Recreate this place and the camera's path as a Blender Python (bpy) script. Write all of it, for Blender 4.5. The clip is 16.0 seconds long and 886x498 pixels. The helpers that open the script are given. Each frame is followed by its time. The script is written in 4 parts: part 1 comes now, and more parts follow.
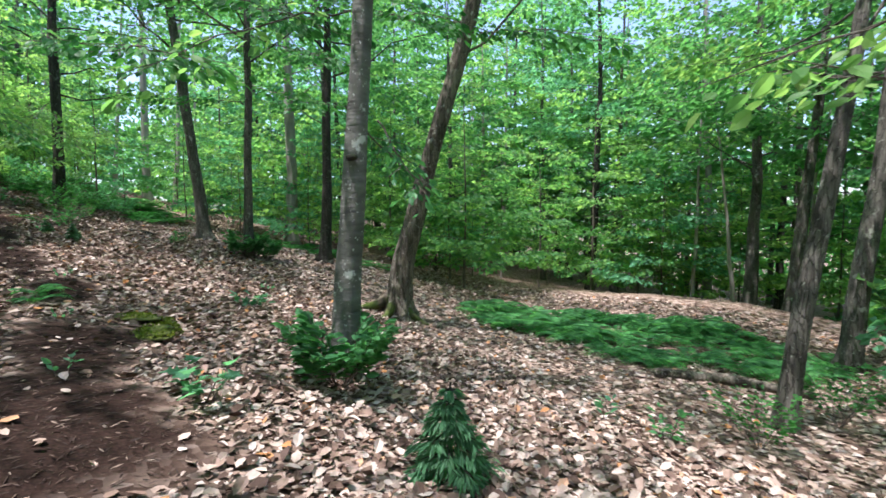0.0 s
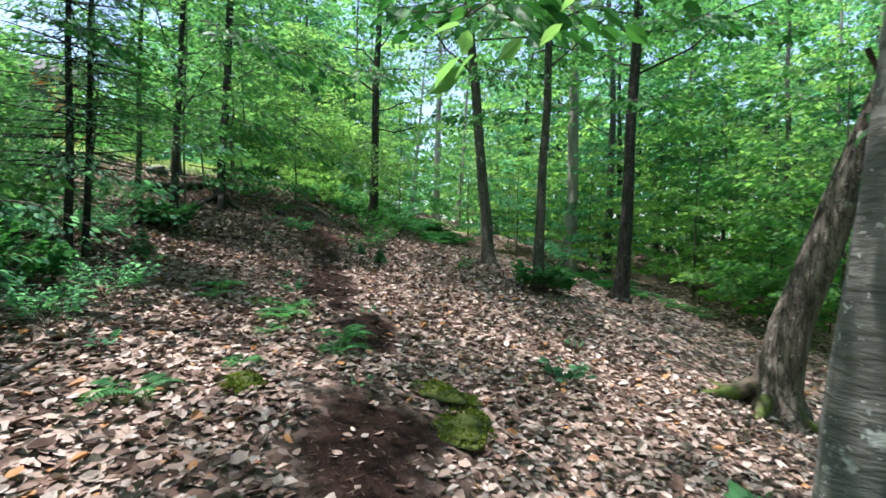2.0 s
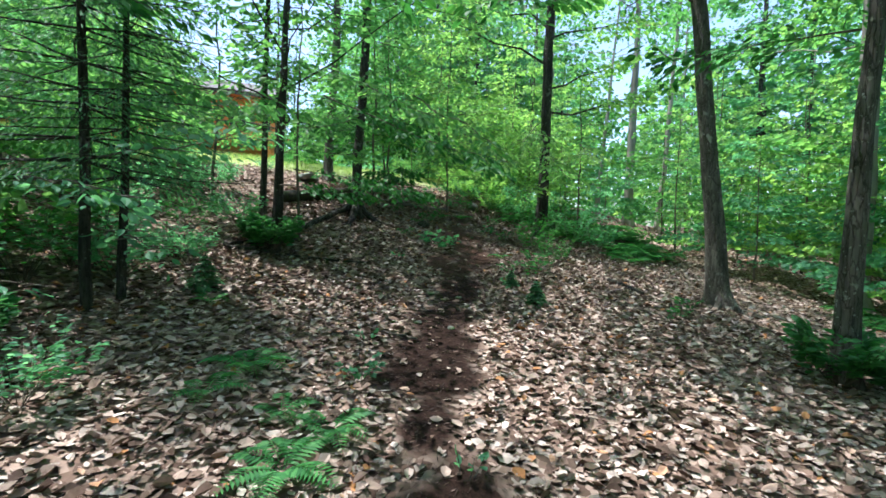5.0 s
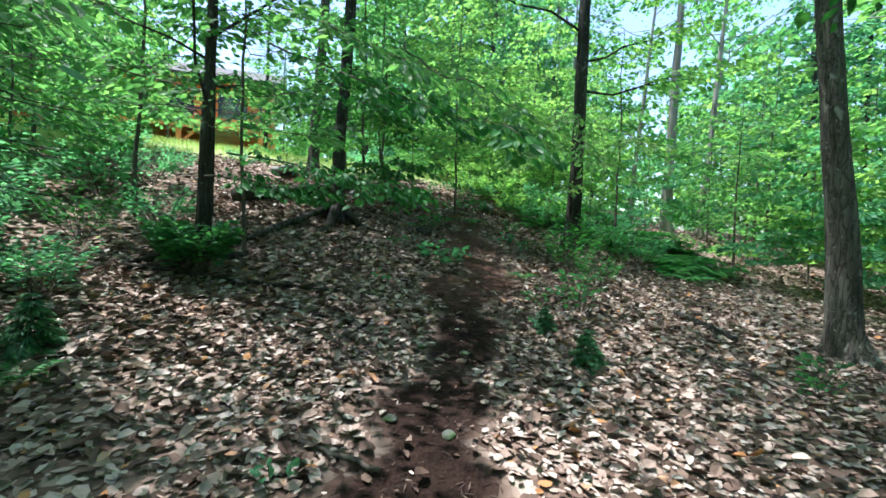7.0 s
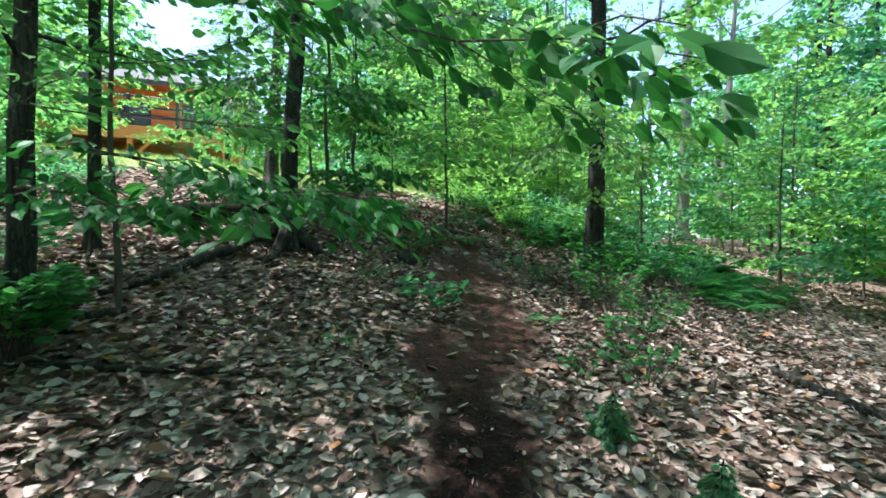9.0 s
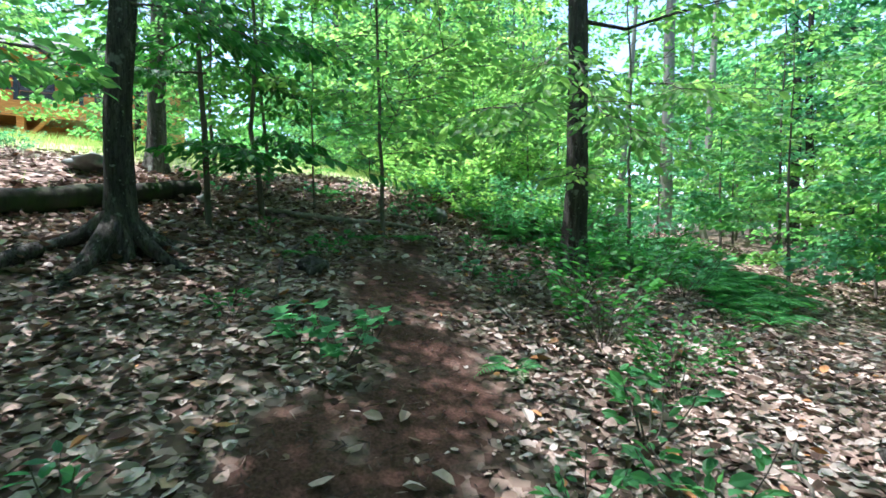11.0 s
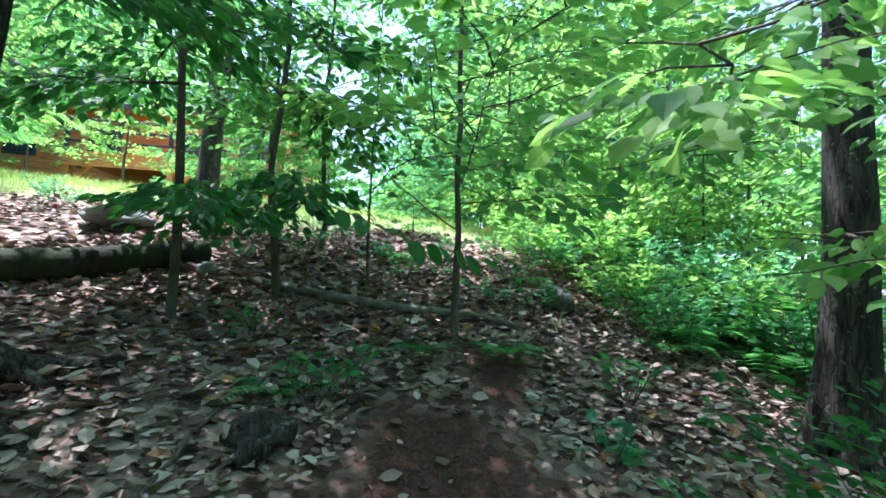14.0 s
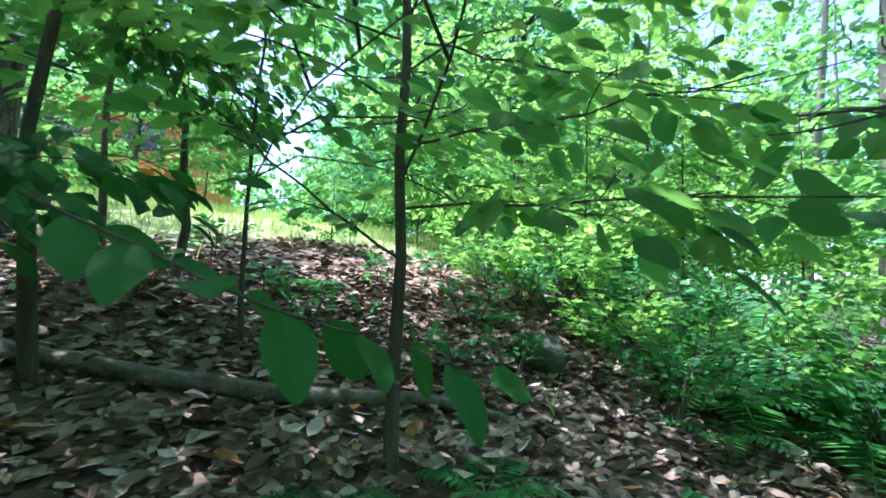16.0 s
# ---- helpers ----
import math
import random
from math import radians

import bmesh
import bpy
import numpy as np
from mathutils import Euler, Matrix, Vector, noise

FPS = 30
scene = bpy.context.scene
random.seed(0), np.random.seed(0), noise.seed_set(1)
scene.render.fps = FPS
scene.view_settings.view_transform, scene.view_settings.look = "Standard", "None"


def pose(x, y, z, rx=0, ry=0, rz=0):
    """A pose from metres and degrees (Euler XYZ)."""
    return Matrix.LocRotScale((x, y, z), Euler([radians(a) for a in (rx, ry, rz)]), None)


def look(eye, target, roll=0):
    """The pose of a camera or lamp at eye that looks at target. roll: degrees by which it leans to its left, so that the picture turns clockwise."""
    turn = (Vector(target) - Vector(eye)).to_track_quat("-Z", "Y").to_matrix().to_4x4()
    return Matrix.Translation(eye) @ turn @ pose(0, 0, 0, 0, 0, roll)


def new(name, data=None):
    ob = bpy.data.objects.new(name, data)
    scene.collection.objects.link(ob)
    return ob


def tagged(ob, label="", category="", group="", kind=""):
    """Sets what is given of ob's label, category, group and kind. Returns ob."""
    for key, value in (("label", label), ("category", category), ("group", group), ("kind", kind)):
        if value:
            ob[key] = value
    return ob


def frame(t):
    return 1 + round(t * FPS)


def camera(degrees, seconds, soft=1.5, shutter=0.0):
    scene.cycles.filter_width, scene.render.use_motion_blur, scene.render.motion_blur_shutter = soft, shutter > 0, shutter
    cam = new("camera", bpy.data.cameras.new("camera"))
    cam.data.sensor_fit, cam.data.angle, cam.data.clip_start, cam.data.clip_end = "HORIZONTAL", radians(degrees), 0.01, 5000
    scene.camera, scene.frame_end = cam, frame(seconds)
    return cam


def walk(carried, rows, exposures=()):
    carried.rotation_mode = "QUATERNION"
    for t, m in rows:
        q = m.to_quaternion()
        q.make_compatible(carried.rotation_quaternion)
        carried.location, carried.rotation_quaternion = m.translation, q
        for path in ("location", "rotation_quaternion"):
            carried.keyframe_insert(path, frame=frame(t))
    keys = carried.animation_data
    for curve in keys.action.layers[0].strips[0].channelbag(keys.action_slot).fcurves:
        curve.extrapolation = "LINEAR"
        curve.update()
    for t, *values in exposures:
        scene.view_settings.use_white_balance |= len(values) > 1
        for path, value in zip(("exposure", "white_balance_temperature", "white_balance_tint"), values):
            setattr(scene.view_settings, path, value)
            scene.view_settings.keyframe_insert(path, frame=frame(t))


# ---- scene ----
cam = camera(89.0, 16.0, 1.6, 0.15)
PATH = [
    (0, (1.286, 0.775, 1.508), (0.764, 2.702, 1.383), -0.2),
    (0.5, (0.893, 1.069, 1.59), (0.192, 2.936, 1.441), -0.6),
    (1, (0.441, 1.324, 1.682), (-0.497, 3.084, 1.529), -1.0),
    (1.2, (0.274, 1.478, 1.693), (-0.775, 3.173, 1.532), -1.3),
    (1.5, (-0.027, 1.766, 1.718), (-1.236, 3.356, 1.602), -0.4),
    (2, (-0.562, 2.118, 1.774), (-2.016, 3.489, 1.71), 1.2),
    (2.5, (-0.954, 2.491, 1.89), (-2.552, 3.692, 1.827), 1.8),
    (3, (-1.349, 2.901, 1.979), (-3.039, 3.968, 1.902), 2.1),
    (3.5, (-1.827, 3.21, 2.011), (-3.597, 4.138, 1.937), 1.9),
    (4, (-2.256, 3.592, 2.017), (-4.093, 4.381, 1.964), 1.2),
    (4.2, (-2.403, 3.743, 2.053), (-4.268, 4.463, 2.011), 0.9),
    (6.3, (-4.263, 4.831, 2.222), (-6.135, 5.526, 2.106), 2.1),
    (6.5, (-4.518, 4.898, 2.261), (-6.396, 5.576, 2.157), 2.3),
    (7, (-5.038, 5.132, 2.303), (-6.929, 5.776, 2.213), 2.1),
    (7.5, (-5.477, 5.248, 2.384), (-7.38, 5.86, 2.312), 2.0),
    (8, (-5.961, 5.368, 2.461), (-7.859, 5.993, 2.376), 1.8),
    (8.5, (-6.379, 5.603, 2.492), (-8.269, 6.25, 2.398), 0.4),
    (9, (-6.86, 5.742, 2.458), (-8.737, 6.43, 2.426), 0.5),
    (9.5, (-7.25, 5.924, 2.475), (-9.067, 6.758, 2.435), -0.9),
    (9.7, (-7.381, 6.037, 2.5), (-9.182, 6.904, 2.443), -0.9),
    (11.8, (-9.029, 7.121, 2.589), (-10.893, 7.844, 2.525), 0.4),
    (12, (-9.169, 7.186, 2.64), (-11.043, 7.884, 2.585), 0.5),
    (12.5, (-9.498, 7.432, 2.693), (-11.408, 8.024, 2.682), 0.6),
    (13, (-9.804, 7.572, 2.763), (-11.761, 7.981, 2.819), 1.4),
    (13.5, (-10.154, 7.693, 2.842), (-12.136, 7.92, 2.982), 1.9),
    (14, (-10.527, 7.857, 2.945), (-12.509, 8.09, 3.083), 2.5),
    (14.5, (-11.011, 7.886, 2.941), (-12.987, 8.162, 3.08), 2.2),
    (15, (-11.43, 7.918, 2.998), (-13.397, 8.25, 3.146), 2.3),
    (15.5, (-11.79, 8.003, 3.14), (-13.737, 8.42, 3.327), 2.3),
    (15.9, (-11.965, 7.971, 3.179), (-13.875, 8.53, 3.378), 2.8),
    (16, (-12.061, 8.029, 3.206), (-13.979, 8.57, 3.377), 2.6),
]
walk(cam, [(t, look(eye, target, roll)) for t, eye, target, roll in PATH],
     [(0, 1.5, 6000, 19), (3, 1.45, 6000, 17), (6.5, 1.55, 5750, 12), (9.7, 1.75, 5700, 13), (12.5, 2.1, 5500, 22), (16, 1.95, 5400, 22)])

# ---- world, sun and exposure ----
SUN_DIR = Vector((-0.16, -0.22, 1.0)).normalized()
world = bpy.data.worlds.new("sky")
scene.world = world
world.use_nodes = True
wn = world.node_tree.nodes
sky = wn.new("ShaderNodeTexSky")
sky.sky_type, sky.sun_disc = "NISHITA", False
sky.sun_elevation = math.asin(SUN_DIR.z)
sky.sun_rotation = math.atan2(SUN_DIR.x, SUN_DIR.y)
sky.air_density, sky.dust_density = 1.0, 2.0
wn["Background"].inputs["Strength"].default_value = 0.15
world.node_tree.links.new(sky.outputs[0], wn["Background"].inputs["Color"])
sun = new("sun", bpy.data.lights.new("sun", "SUN"))
sun.data.energy, sun.data.angle, sun.data.color = 3.6, radians(0.6), (1.0, 0.95, 0.86)
sun.matrix_world = look(SUN_DIR * 60, (0, 0, 0))


# ---- materials ----
def material(name):
    m = bpy.data.materials.new(name)
    m.use_nodes = True
    t = m.node_tree
    return m, t.nodes, t.links, t.nodes["Principled BSDF"]


def ramp(nodes, stops):
    r = nodes.new("ShaderNodeValToRGB")
    while len(r.color_ramp.elements) < len(stops):
        r.color_ramp.elements.new(0.5)
    for e, (p, c) in zip(r.color_ramp.elements, stops):
        e.position, e.color = p, (*c, 1)
    return r


def noise_node(nodes, links, scale, detail=4.0, stretch=(1, 1, 1), rough=0.6):
    co = nodes.new("ShaderNodeTexCoord")
    mp = nodes.new("ShaderNodeMapping")
    mp.inputs["Scale"].default_value = stretch
    n = nodes.new("ShaderNodeTexNoise")
    n.inputs["Scale"].default_value, n.inputs["Detail"].default_value, n.inputs["Roughness"].default_value = scale, detail, rough
    links.new(co.outputs["Object"], mp.inputs[0])
    links.new(mp.outputs[0], n.inputs["Vector"])
    return n


def bump(nodes, links, height, bsdf, strength=0.5, distance=0.02):
    b = nodes.new("ShaderNodeBump")
    b.inputs["Strength"].default_value, b.inputs["Distance"].default_value = strength, distance
    links.new(height, b.inputs["Height"])
    links.new(b.outputs[0], bsdf.inputs["Normal"])


def leaf_material(name, dark, mid, light, through_light=0.5, gloss=0.45):
    m, n, l, p = material(name)
    geo, info = n.new("ShaderNodeNewGeometry"), n.new("ShaderNodeObjectInfo")
    mix = n.new("ShaderNodeMath")
    mix.operation = "MULTIPLY_ADD"
    mix.inputs[1].default_value = 0.75
    scaled = n.new("ShaderNodeMath")
    scaled.operation = "MULTIPLY"
    scaled.inputs[1].default_value = 0.25
    l.new(info.outputs["Random"], scaled.inputs[0])
    l.new(geo.outputs["Random Per Island"], mix.inputs[0])
    l.new(scaled.outputs[0], mix.inputs[2])
    r = ramp(n, [(0.0, dark), (0.5, mid), (1.0, light)])
    l.new(mix.outputs[0], r.inputs[0])
    p.inputs["Roughness"].default_value = gloss
    p.inputs["Specular IOR Level"].default_value = 0.22
    l.new(r.outputs[0], p.inputs["Base Color"])
    tr = n.new("ShaderNodeBsdfTranslucent")
    warm = n.new("ShaderNodeMixRGB")
    warm.blend_type = "MULTIPLY"
    warm.inputs[0].default_value = 1.0
    warm.inputs[2].default_value = (1.65, 1.7, 1.05, 1)
    l.new(r.outputs[0], warm.inputs[1])
    l.new(warm.outputs[0], tr.inputs["Color"])
    ms = n.new("ShaderNodeMixShader")
    ms.inputs[0].default_value = through_light
    l.new(p.outputs[0], ms.inputs[1])
    l.new(tr.outputs[0], ms.inputs[2])
    l.new(ms.outputs[0], n["Material Output"].inputs["Surface"])
    return m


def bark_material(name, low, high, patch=None, scale=9.0, stretch=(1, 1, 0.22), moss=None, furrow=0.0):
    m, n, l, p = material(name)
    a = noise_node(n, l, scale, 6.0, stretch)
    r = ramp(n, [(0.3, low), (0.7, high)])
    l.new(a.outputs["Fac"], r.inputs[0])
    col, relief = r.outputs[0], a.outputs["Fac"]

    def over(col, fac, colour, blend="MIX"):
        mx = n.new("ShaderNodeMixRGB")
        mx.blend_type = blend
        l.new(fac, mx.inputs[0])
        l.new(col, mx.inputs[1])
        mx.inputs[2].default_value = (*colour, 1)
        return mx.outputs[0]

    def mask(size, lo, hi, detail=3.0, stretch=(1, 1, 1)):
        b = noise_node(n, l, size, detail, stretch)
        br = ramp(n, [(lo, (0, 0, 0)), (hi, (1, 1, 1))])
        l.new(b.outputs["Fac"], br.inputs[0])
        return br.outputs[0]

    if furrow:
        v = n.new("ShaderNodeTexVoronoi")
        v.feature = "DISTANCE_TO_EDGE"
        v.inputs["Scale"].default_value = furrow
        co, mp = n.new("ShaderNodeTexCoord"), n.new("ShaderNodeMapping")
        mp.inputs["Scale"].default_value = (1, 1, 0.16)
        l.new(co.outputs["Object"], mp.inputs[0])
        wob = n.new("ShaderNodeVectorMath")
        wob.operation = "MULTIPLY_ADD"
        wob.inputs[1].default_value = (0.14, 0.14, 0.14)
        l.new(a.outputs["Color"], wob.inputs[0])
        l.new(mp.outputs[0], wob.inputs[2])
        l.new(wob.outputs[0], v.inputs["Vector"])
        crack = ramp(n, [(0.0, (0.75, 0.75, 0.75)), (0.09, (0, 0, 0))])
        l.new(v.outputs["Distance"], crack.inputs[0])
        col = over(col, crack.outputs[0], tuple(0.5 * c for c in low))
        ht = n.new("ShaderNodeMath")
        ht.operation = "MULTIPLY_ADD"
        ht.inputs[1].default_value = -0.5
        l.new(crack.outputs[0], ht.inputs[0])
        l.new(a.outputs["Fac"], ht.inputs[2])
        relief = ht.outputs[0]
    # broad weathering, then lichen and moss
    broad = mask(1.6, 0.42, 0.68, 3.0, (1, 1, 0.5))
    soft = n.new("ShaderNodeMath")
    soft.operation = "MULTIPLY"
    soft.inputs[1].default_value = 0.45
    l.new(broad, soft.inputs[0])
    col = over(col, soft.outputs[0], tuple(0.5 * c for c in low))
    if patch:
        col = over(col, mask(7.0, 0.62, 0.68, 4.0, (1, 1, 0.8)), patch)
        col = over(col, mask(26.0, 0.66, 0.70, 2.0), patch)
    if moss:
        col = over(col, mask(3.0, 0.42, 0.62, 5.0), moss)
    l.new(col, p.inputs["Base Color"])
    p.inputs["Roughness"].default_value = 0.9
    p.inputs["Specular IOR Level"].default_value = 0.2
    bump(n, l, relief, p, 0.9, 0.03)
    return m


def plain_material(name, low, high, scale=6.0, stretch=(1, 1, 1), roughness=0.8, relief=0.3):
    m, n, l, p = material(name)
    a = noise_node(n, l, scale, 5.0, stretch)
    r = ramp(n, [(0.3, low), (0.7, high)])
    l.new(a.outputs["Fac"], r.inputs[0])
    l.new(r.outputs[0], p.inputs["Base Color"])
    p.inputs["Roughness"].default_value = roughness
    bump(n, l, a.outputs["Fac"], p, relief, 0.02)
    return m


def island_material(name, stops, roughness=0.75):
    m, n, l, p = material(name)
    geo = n.new("ShaderNodeNewGeometry")
    r = ramp(n, stops)
    l.new(geo.outputs["Random Per Island"], r.inputs[0])
    a = noise_node(n, l, 40.0, 3.0)
    mx = n.new("ShaderNodeMixRGB")
    mx.blend_type = "OVERLAY"
    mx.inputs[0].default_value = 0.35
    l.new(r.outputs[0], mx.inputs[1])
    l.new(a.outputs["Fac"], mx.inputs[2])
    l.new(mx.outputs[0], p.inputs["Base Color"])
    p.inputs["Roughness"].default_value = roughness
    p.inputs["Specular IOR Level"].default_value = 0.25
    return m


M_BEECH_LEAF = leaf_material("beech_leaf", (0.05, 0.15, 0.06), (0.10, 0.255, 0.095), (0.20, 0.38, 0.12), 0.62)
M_MAPLE_LEAF = leaf_material("maple_leaf", (0.085, 0.205, 0.075), (0.17, 0.34, 0.11), (0.31, 0.47, 0.15), 0.62)
M_CANOPY_LEAF = leaf_material("canopy_leaf", (0.045, 0.135, 0.055), (0.08, 0.235, 0.085), (0.14, 0.34, 0.11), 0.62)
M_COOL_LEAF = leaf_material("cool_leaf", (0.055, 0.16, 0.10), (0.10, 0.28, 0.165), (0.17, 0.40, 0.24), 0.62)
M_FERN = leaf_material("fern_leaf", (0.035, 0.13, 0.05), (0.065, 0.22, 0.075), (0.13, 0.36, 0.12), 0.5, 0.55)
M_NEEDLE = leaf_material("needle", (0.035, 0.11, 0.05), (0.065, 0.18, 0.085), (0.10, 0.25, 0.12), 0.4, 0.5)
M_SHRUB = leaf_material("shrub_leaf", (0.035, 0.125, 0.05), (0.065, 0.205, 0.08), (0.10, 0.30, 0.105), 0.45)
M_GRASS = leaf_material("grass_blade", (0.20, 0.32, 0.10), (0.34, 0.45, 0.17), (0.54, 0.58, 0.32), 0.4, 0.5)
M_BARK = bark_material("oak_bark", (0.055, 0.05, 0.043), (0.20, 0.185, 0.16), patch=(0.27, 0.28, 0.24), furrow=22.0)
M_BARK_DARK = bark_material("dark_bark", (0.024, 0.021, 0.018), (0.105, 0.095, 0.083), patch=(0.16, 0.165, 0.14), scale=16.0, stretch=(1, 1, 0.14), furrow=30.0)
M_BEECH = bark_material("beech_bark", (0.09, 0.09, 0.08), (0.20, 0.20, 0.18), patch=(0.46, 0.49, 0.45), scale=5.0, stretch=(0.6, 0.6, 2.2))
M_PALE = bark_material("pale_bark", (0.2, 0.18, 0.155), (0.42, 0.39, 0.35), scale=6.0)
M_TWIG = bark_material("twig_bark", (0.06, 0.05, 0.04), (0.17, 0.145, 0.12), patch=(0.24, 0.24, 0.20), scale=20.0)
M_MOSSBARK = bark_material("mossy_bark", (0.05, 0.042, 0.033), (0.27, 0.235, 0.19), patch=(0.30, 0.31, 0.26), furrow=18.0)
M_MOSSROOT = bark_material("mossy_root", (0.05, 0.04, 0.03), (0.15, 0.12, 0.09), moss=(0.075, 0.11, 0.02))
M_MOSS_BLADE = leaf_material("moss_blade", (0.06, 0.10, 0.012), (0.11, 0.15, 0.02), (0.20, 0.23, 0.04), 0.3, 0.7)
M_MOSS = plain_material("moss", (0.03, 0.045, 0.008), (0.10, 0.12, 0.02), 25.0, roughness=1.0, relief=1.0)
M_STONE = plain_material("stone", (0.10, 0.105, 0.095), (0.24, 0.25, 0.23), 7.0)
M_LITTER = island_material("fallen_leaf", [(0.0, (0.07, 0.042, 0.032)), (0.28, (0.16, 0.104, 0.078)), (0.55, (0.32, 0.235, 0.19)), (0.8, (0.43, 0.345, 0.295)), (0.95, (0.50, 0.43, 0.38)), (0.985, (0.38, 0.18, 0.07))])


def ground_material():
    m, n, l, p = material("forest_floor")
    co = n.new("ShaderNodeTexCoord")
    v = n.new("ShaderNodeTexVoronoi")
    v.inputs["Scale"].default_value = 15.0
    l.new(co.outputs["Object"], v.inputs["Vector"])
    sep = n.new("ShaderNodeSeparateColor")
    l.new(v.outputs["Color"], sep.inputs[0])
    litter = ramp(n, [(0.0, (0.05, 0.032, 0.024)), (0.45, (0.17, 0.115, 0.088)), (0.8, (0.29, 0.215, 0.172)), (1.0, (0.41, 0.325, 0.275))])
    l.new(sep.outputs[0], litter.inputs[0])
    a = noise_node(n, l, 60.0, 6.0)
    soil = ramp(n, [(0.3, (0.006, 0.004, 0.003)), (0.7, (0.034, 0.019, 0.0145))])
    l.new(a.outputs["Fac"], soil.inputs[0])
    loam = ramp(n, [(0.3, (0.028, 0.015, 0.011)), (0.7, (0.105, 0.056, 0.042))])
    l.new(a.outputs["Fac"], loam.inputs[0])
    at3 = n.new("ShaderNodeAttribute")
    at3.attribute_name = "loam"
    earth = n.new("ShaderNodeMixRGB")
    l.new(at3.outputs["Fac"], earth.inputs[0])
    l.new(soil.outputs[0], earth.inputs[1])
    l.new(loam.outputs[0], earth.inputs[2])
    at = n.new("ShaderNodeAttribute")
    at.attribute_name = "soil"
    mx = n.new("ShaderNodeMixRGB")
    l.new(at.outputs["Fac"], mx.inputs[0])
    l.new(litter.outputs[0], mx.inputs[1])
    l.new(earth.outputs[0], mx.inputs[2])
    at2 = n.new("ShaderNodeAttribute")
    at2.attribute_name = "lawn"
    green = ramp(n, [(0.3, (0.26, 0.32, 0.13)), (0.7, (0.5, 0.53, 0.3))])
    l.new(a.outputs["Fac"], green.inputs[0])
    mx2 = n.new("ShaderNodeMixRGB")
    l.new(at2.outputs["Fac"], mx2.inputs[0])
    l.new(mx.outputs[0], mx2.inputs[1])
    l.new(green.outputs[0], mx2.inputs[2])
    l.new(mx2.outputs[0], p.inputs["Base Color"])
    p.inputs["Roughness"].default_value = 0.95
    p.inputs["Specular IOR Level"].default_value = 0.08
    bump(n, l, v.outputs["Distance"], p, 0.6, 0.03)
    return m


M_GROUND = ground_material()

# ---- ground ----
HILL = [1.423, -0.204, -0.118, -0.162, -0.07, -0.443, 0.556, -0.586, -0.121, -0.092, 0.221, -0.59, -0.17, 0.292, -0.019, -0.338, 0.058, -0.478, 0.404, 1.185, 0.095, 0.702, 0.01]
KNOLLS = [(1, 0), (-3, 4), (-6, 3), (-6, 8), (-9.5, 6), (-10, 10), (-13, 8), (-14, 5), (0, 10), (5, 9), (-18, 9), (-18, 2), (-12, 16), (2, 18), (-10, -2), (-24, 6), (6, 14), (8, 7), (-20, 15), (-22, 0)]


def height(x, y):
    x, y = np.asarray(x, float), np.asarray(y, float)
    z = HILL[0] + HILL[1] * 20 * np.tanh((x + 6) / 20) + HILL[2] * 20 * np.tanh((y - 5) / 20)
    for (a, b), c in zip(KNOLLS, HILL[3:]):
        z = z + c * np.exp(-((x - a) ** 2 + (y - b) ** 2) / 32.0)
    return z + 0.025 * np.sin(x * 2.1 + 0.7 * y) * np.sin(y * 1.7 - 0.4 * x) + 0.012 * np.sin(x * 5.3) * np.sin(y * 4.7 + 1)


# bare trodden earth: x, y, half-length, half-width, turn
BARE = [(-1.5, 2.5, 1.5, 0.75, 150), (-2.9, 3.75, 0.95, 0.6, 135), (-4.9, 5.0, 0.75, 0.4, 150), (-5.9, 5.25, 0.6, 0.22, 155), (-6.8, 5.55, 0.95, 0.48, 155), (-7.8, 6.0, 0.85, 0.42, 150), (-8.95, 6.75, 0.75, 0.4, 145), (-9.9, 7.1, 0.7, 0.3, 145),
        (-10.6, 7.7, 1.0, 0.42, 150), (-12.3, 8.15, 0.8, 0.6, 165), (-13.4, 8.6, 0.55, 0.25, 160), (-11.3, 7.85, 0.5, 0.3, 150), (-10.4, 6.9, 0.5, 0.25, 150)]


def bare(x, y):
    x, y = np.asarray(x, float), np.asarray(y, float)
    s = np.zeros(np.broadcast(x, y).shape)
    for a, b, u, v, turn in BARE:
        c, d = math.cos(radians(turn)), math.sin(radians(turn))
        p, q = ((x - a) * c + (y - b) * d) / u, (-(x - a) * d + (y - b) * c) / v
        wob = 0.25 * np.sin(5 * x + 2 * y) * np.sin(4 * y - 3 * x)
        s = np.maximum(s, np.clip((1.15 + wob - np.sqrt(p * p + q * q)) * 2.2, 0, 1))
    return s


def lawn(x, y):
    x, y = np.asarray(x, float), np.asarray(y, float)
    return np.clip((-16.7 - x + 0.4 * np.clip(5 - y, 0, 6) + 0.6 * np.sin(y * 1.3)) / 1.2, 0, 1) * np.clip((11 - y) / 2, 0, 1)


def mesh_from(name, verts, faces, mat, smooth=False):
    """verts: (n, 3); faces: (m, k) of one size k."""
    verts, faces = np.asarray(verts, np.float32), np.asarray(faces, np.int32)
    me = bpy.data.meshes.new(name)
    me.vertices.add(len(verts))
    me.vertices.foreach_set("co", verts.ravel())
    k = faces.shape[1]
    me.loops.add(faces.size)
    me.loops.foreach_set("vertex_index", faces.ravel())
    me.polygons.add(len(faces))
    me.polygons.foreach_set("loop_start", np.arange(0, faces.size, k, dtype=np.int32))
    me.polygons.foreach_set("use_smooth", np.full(len(faces), smooth))
    me.update(calc_edges=True)
    me.materials.append(mat)
    return me


def part(name, me, parent, label=""):
    ob = new(name, me)
    ob.parent = parent
    return tagged(ob, label)


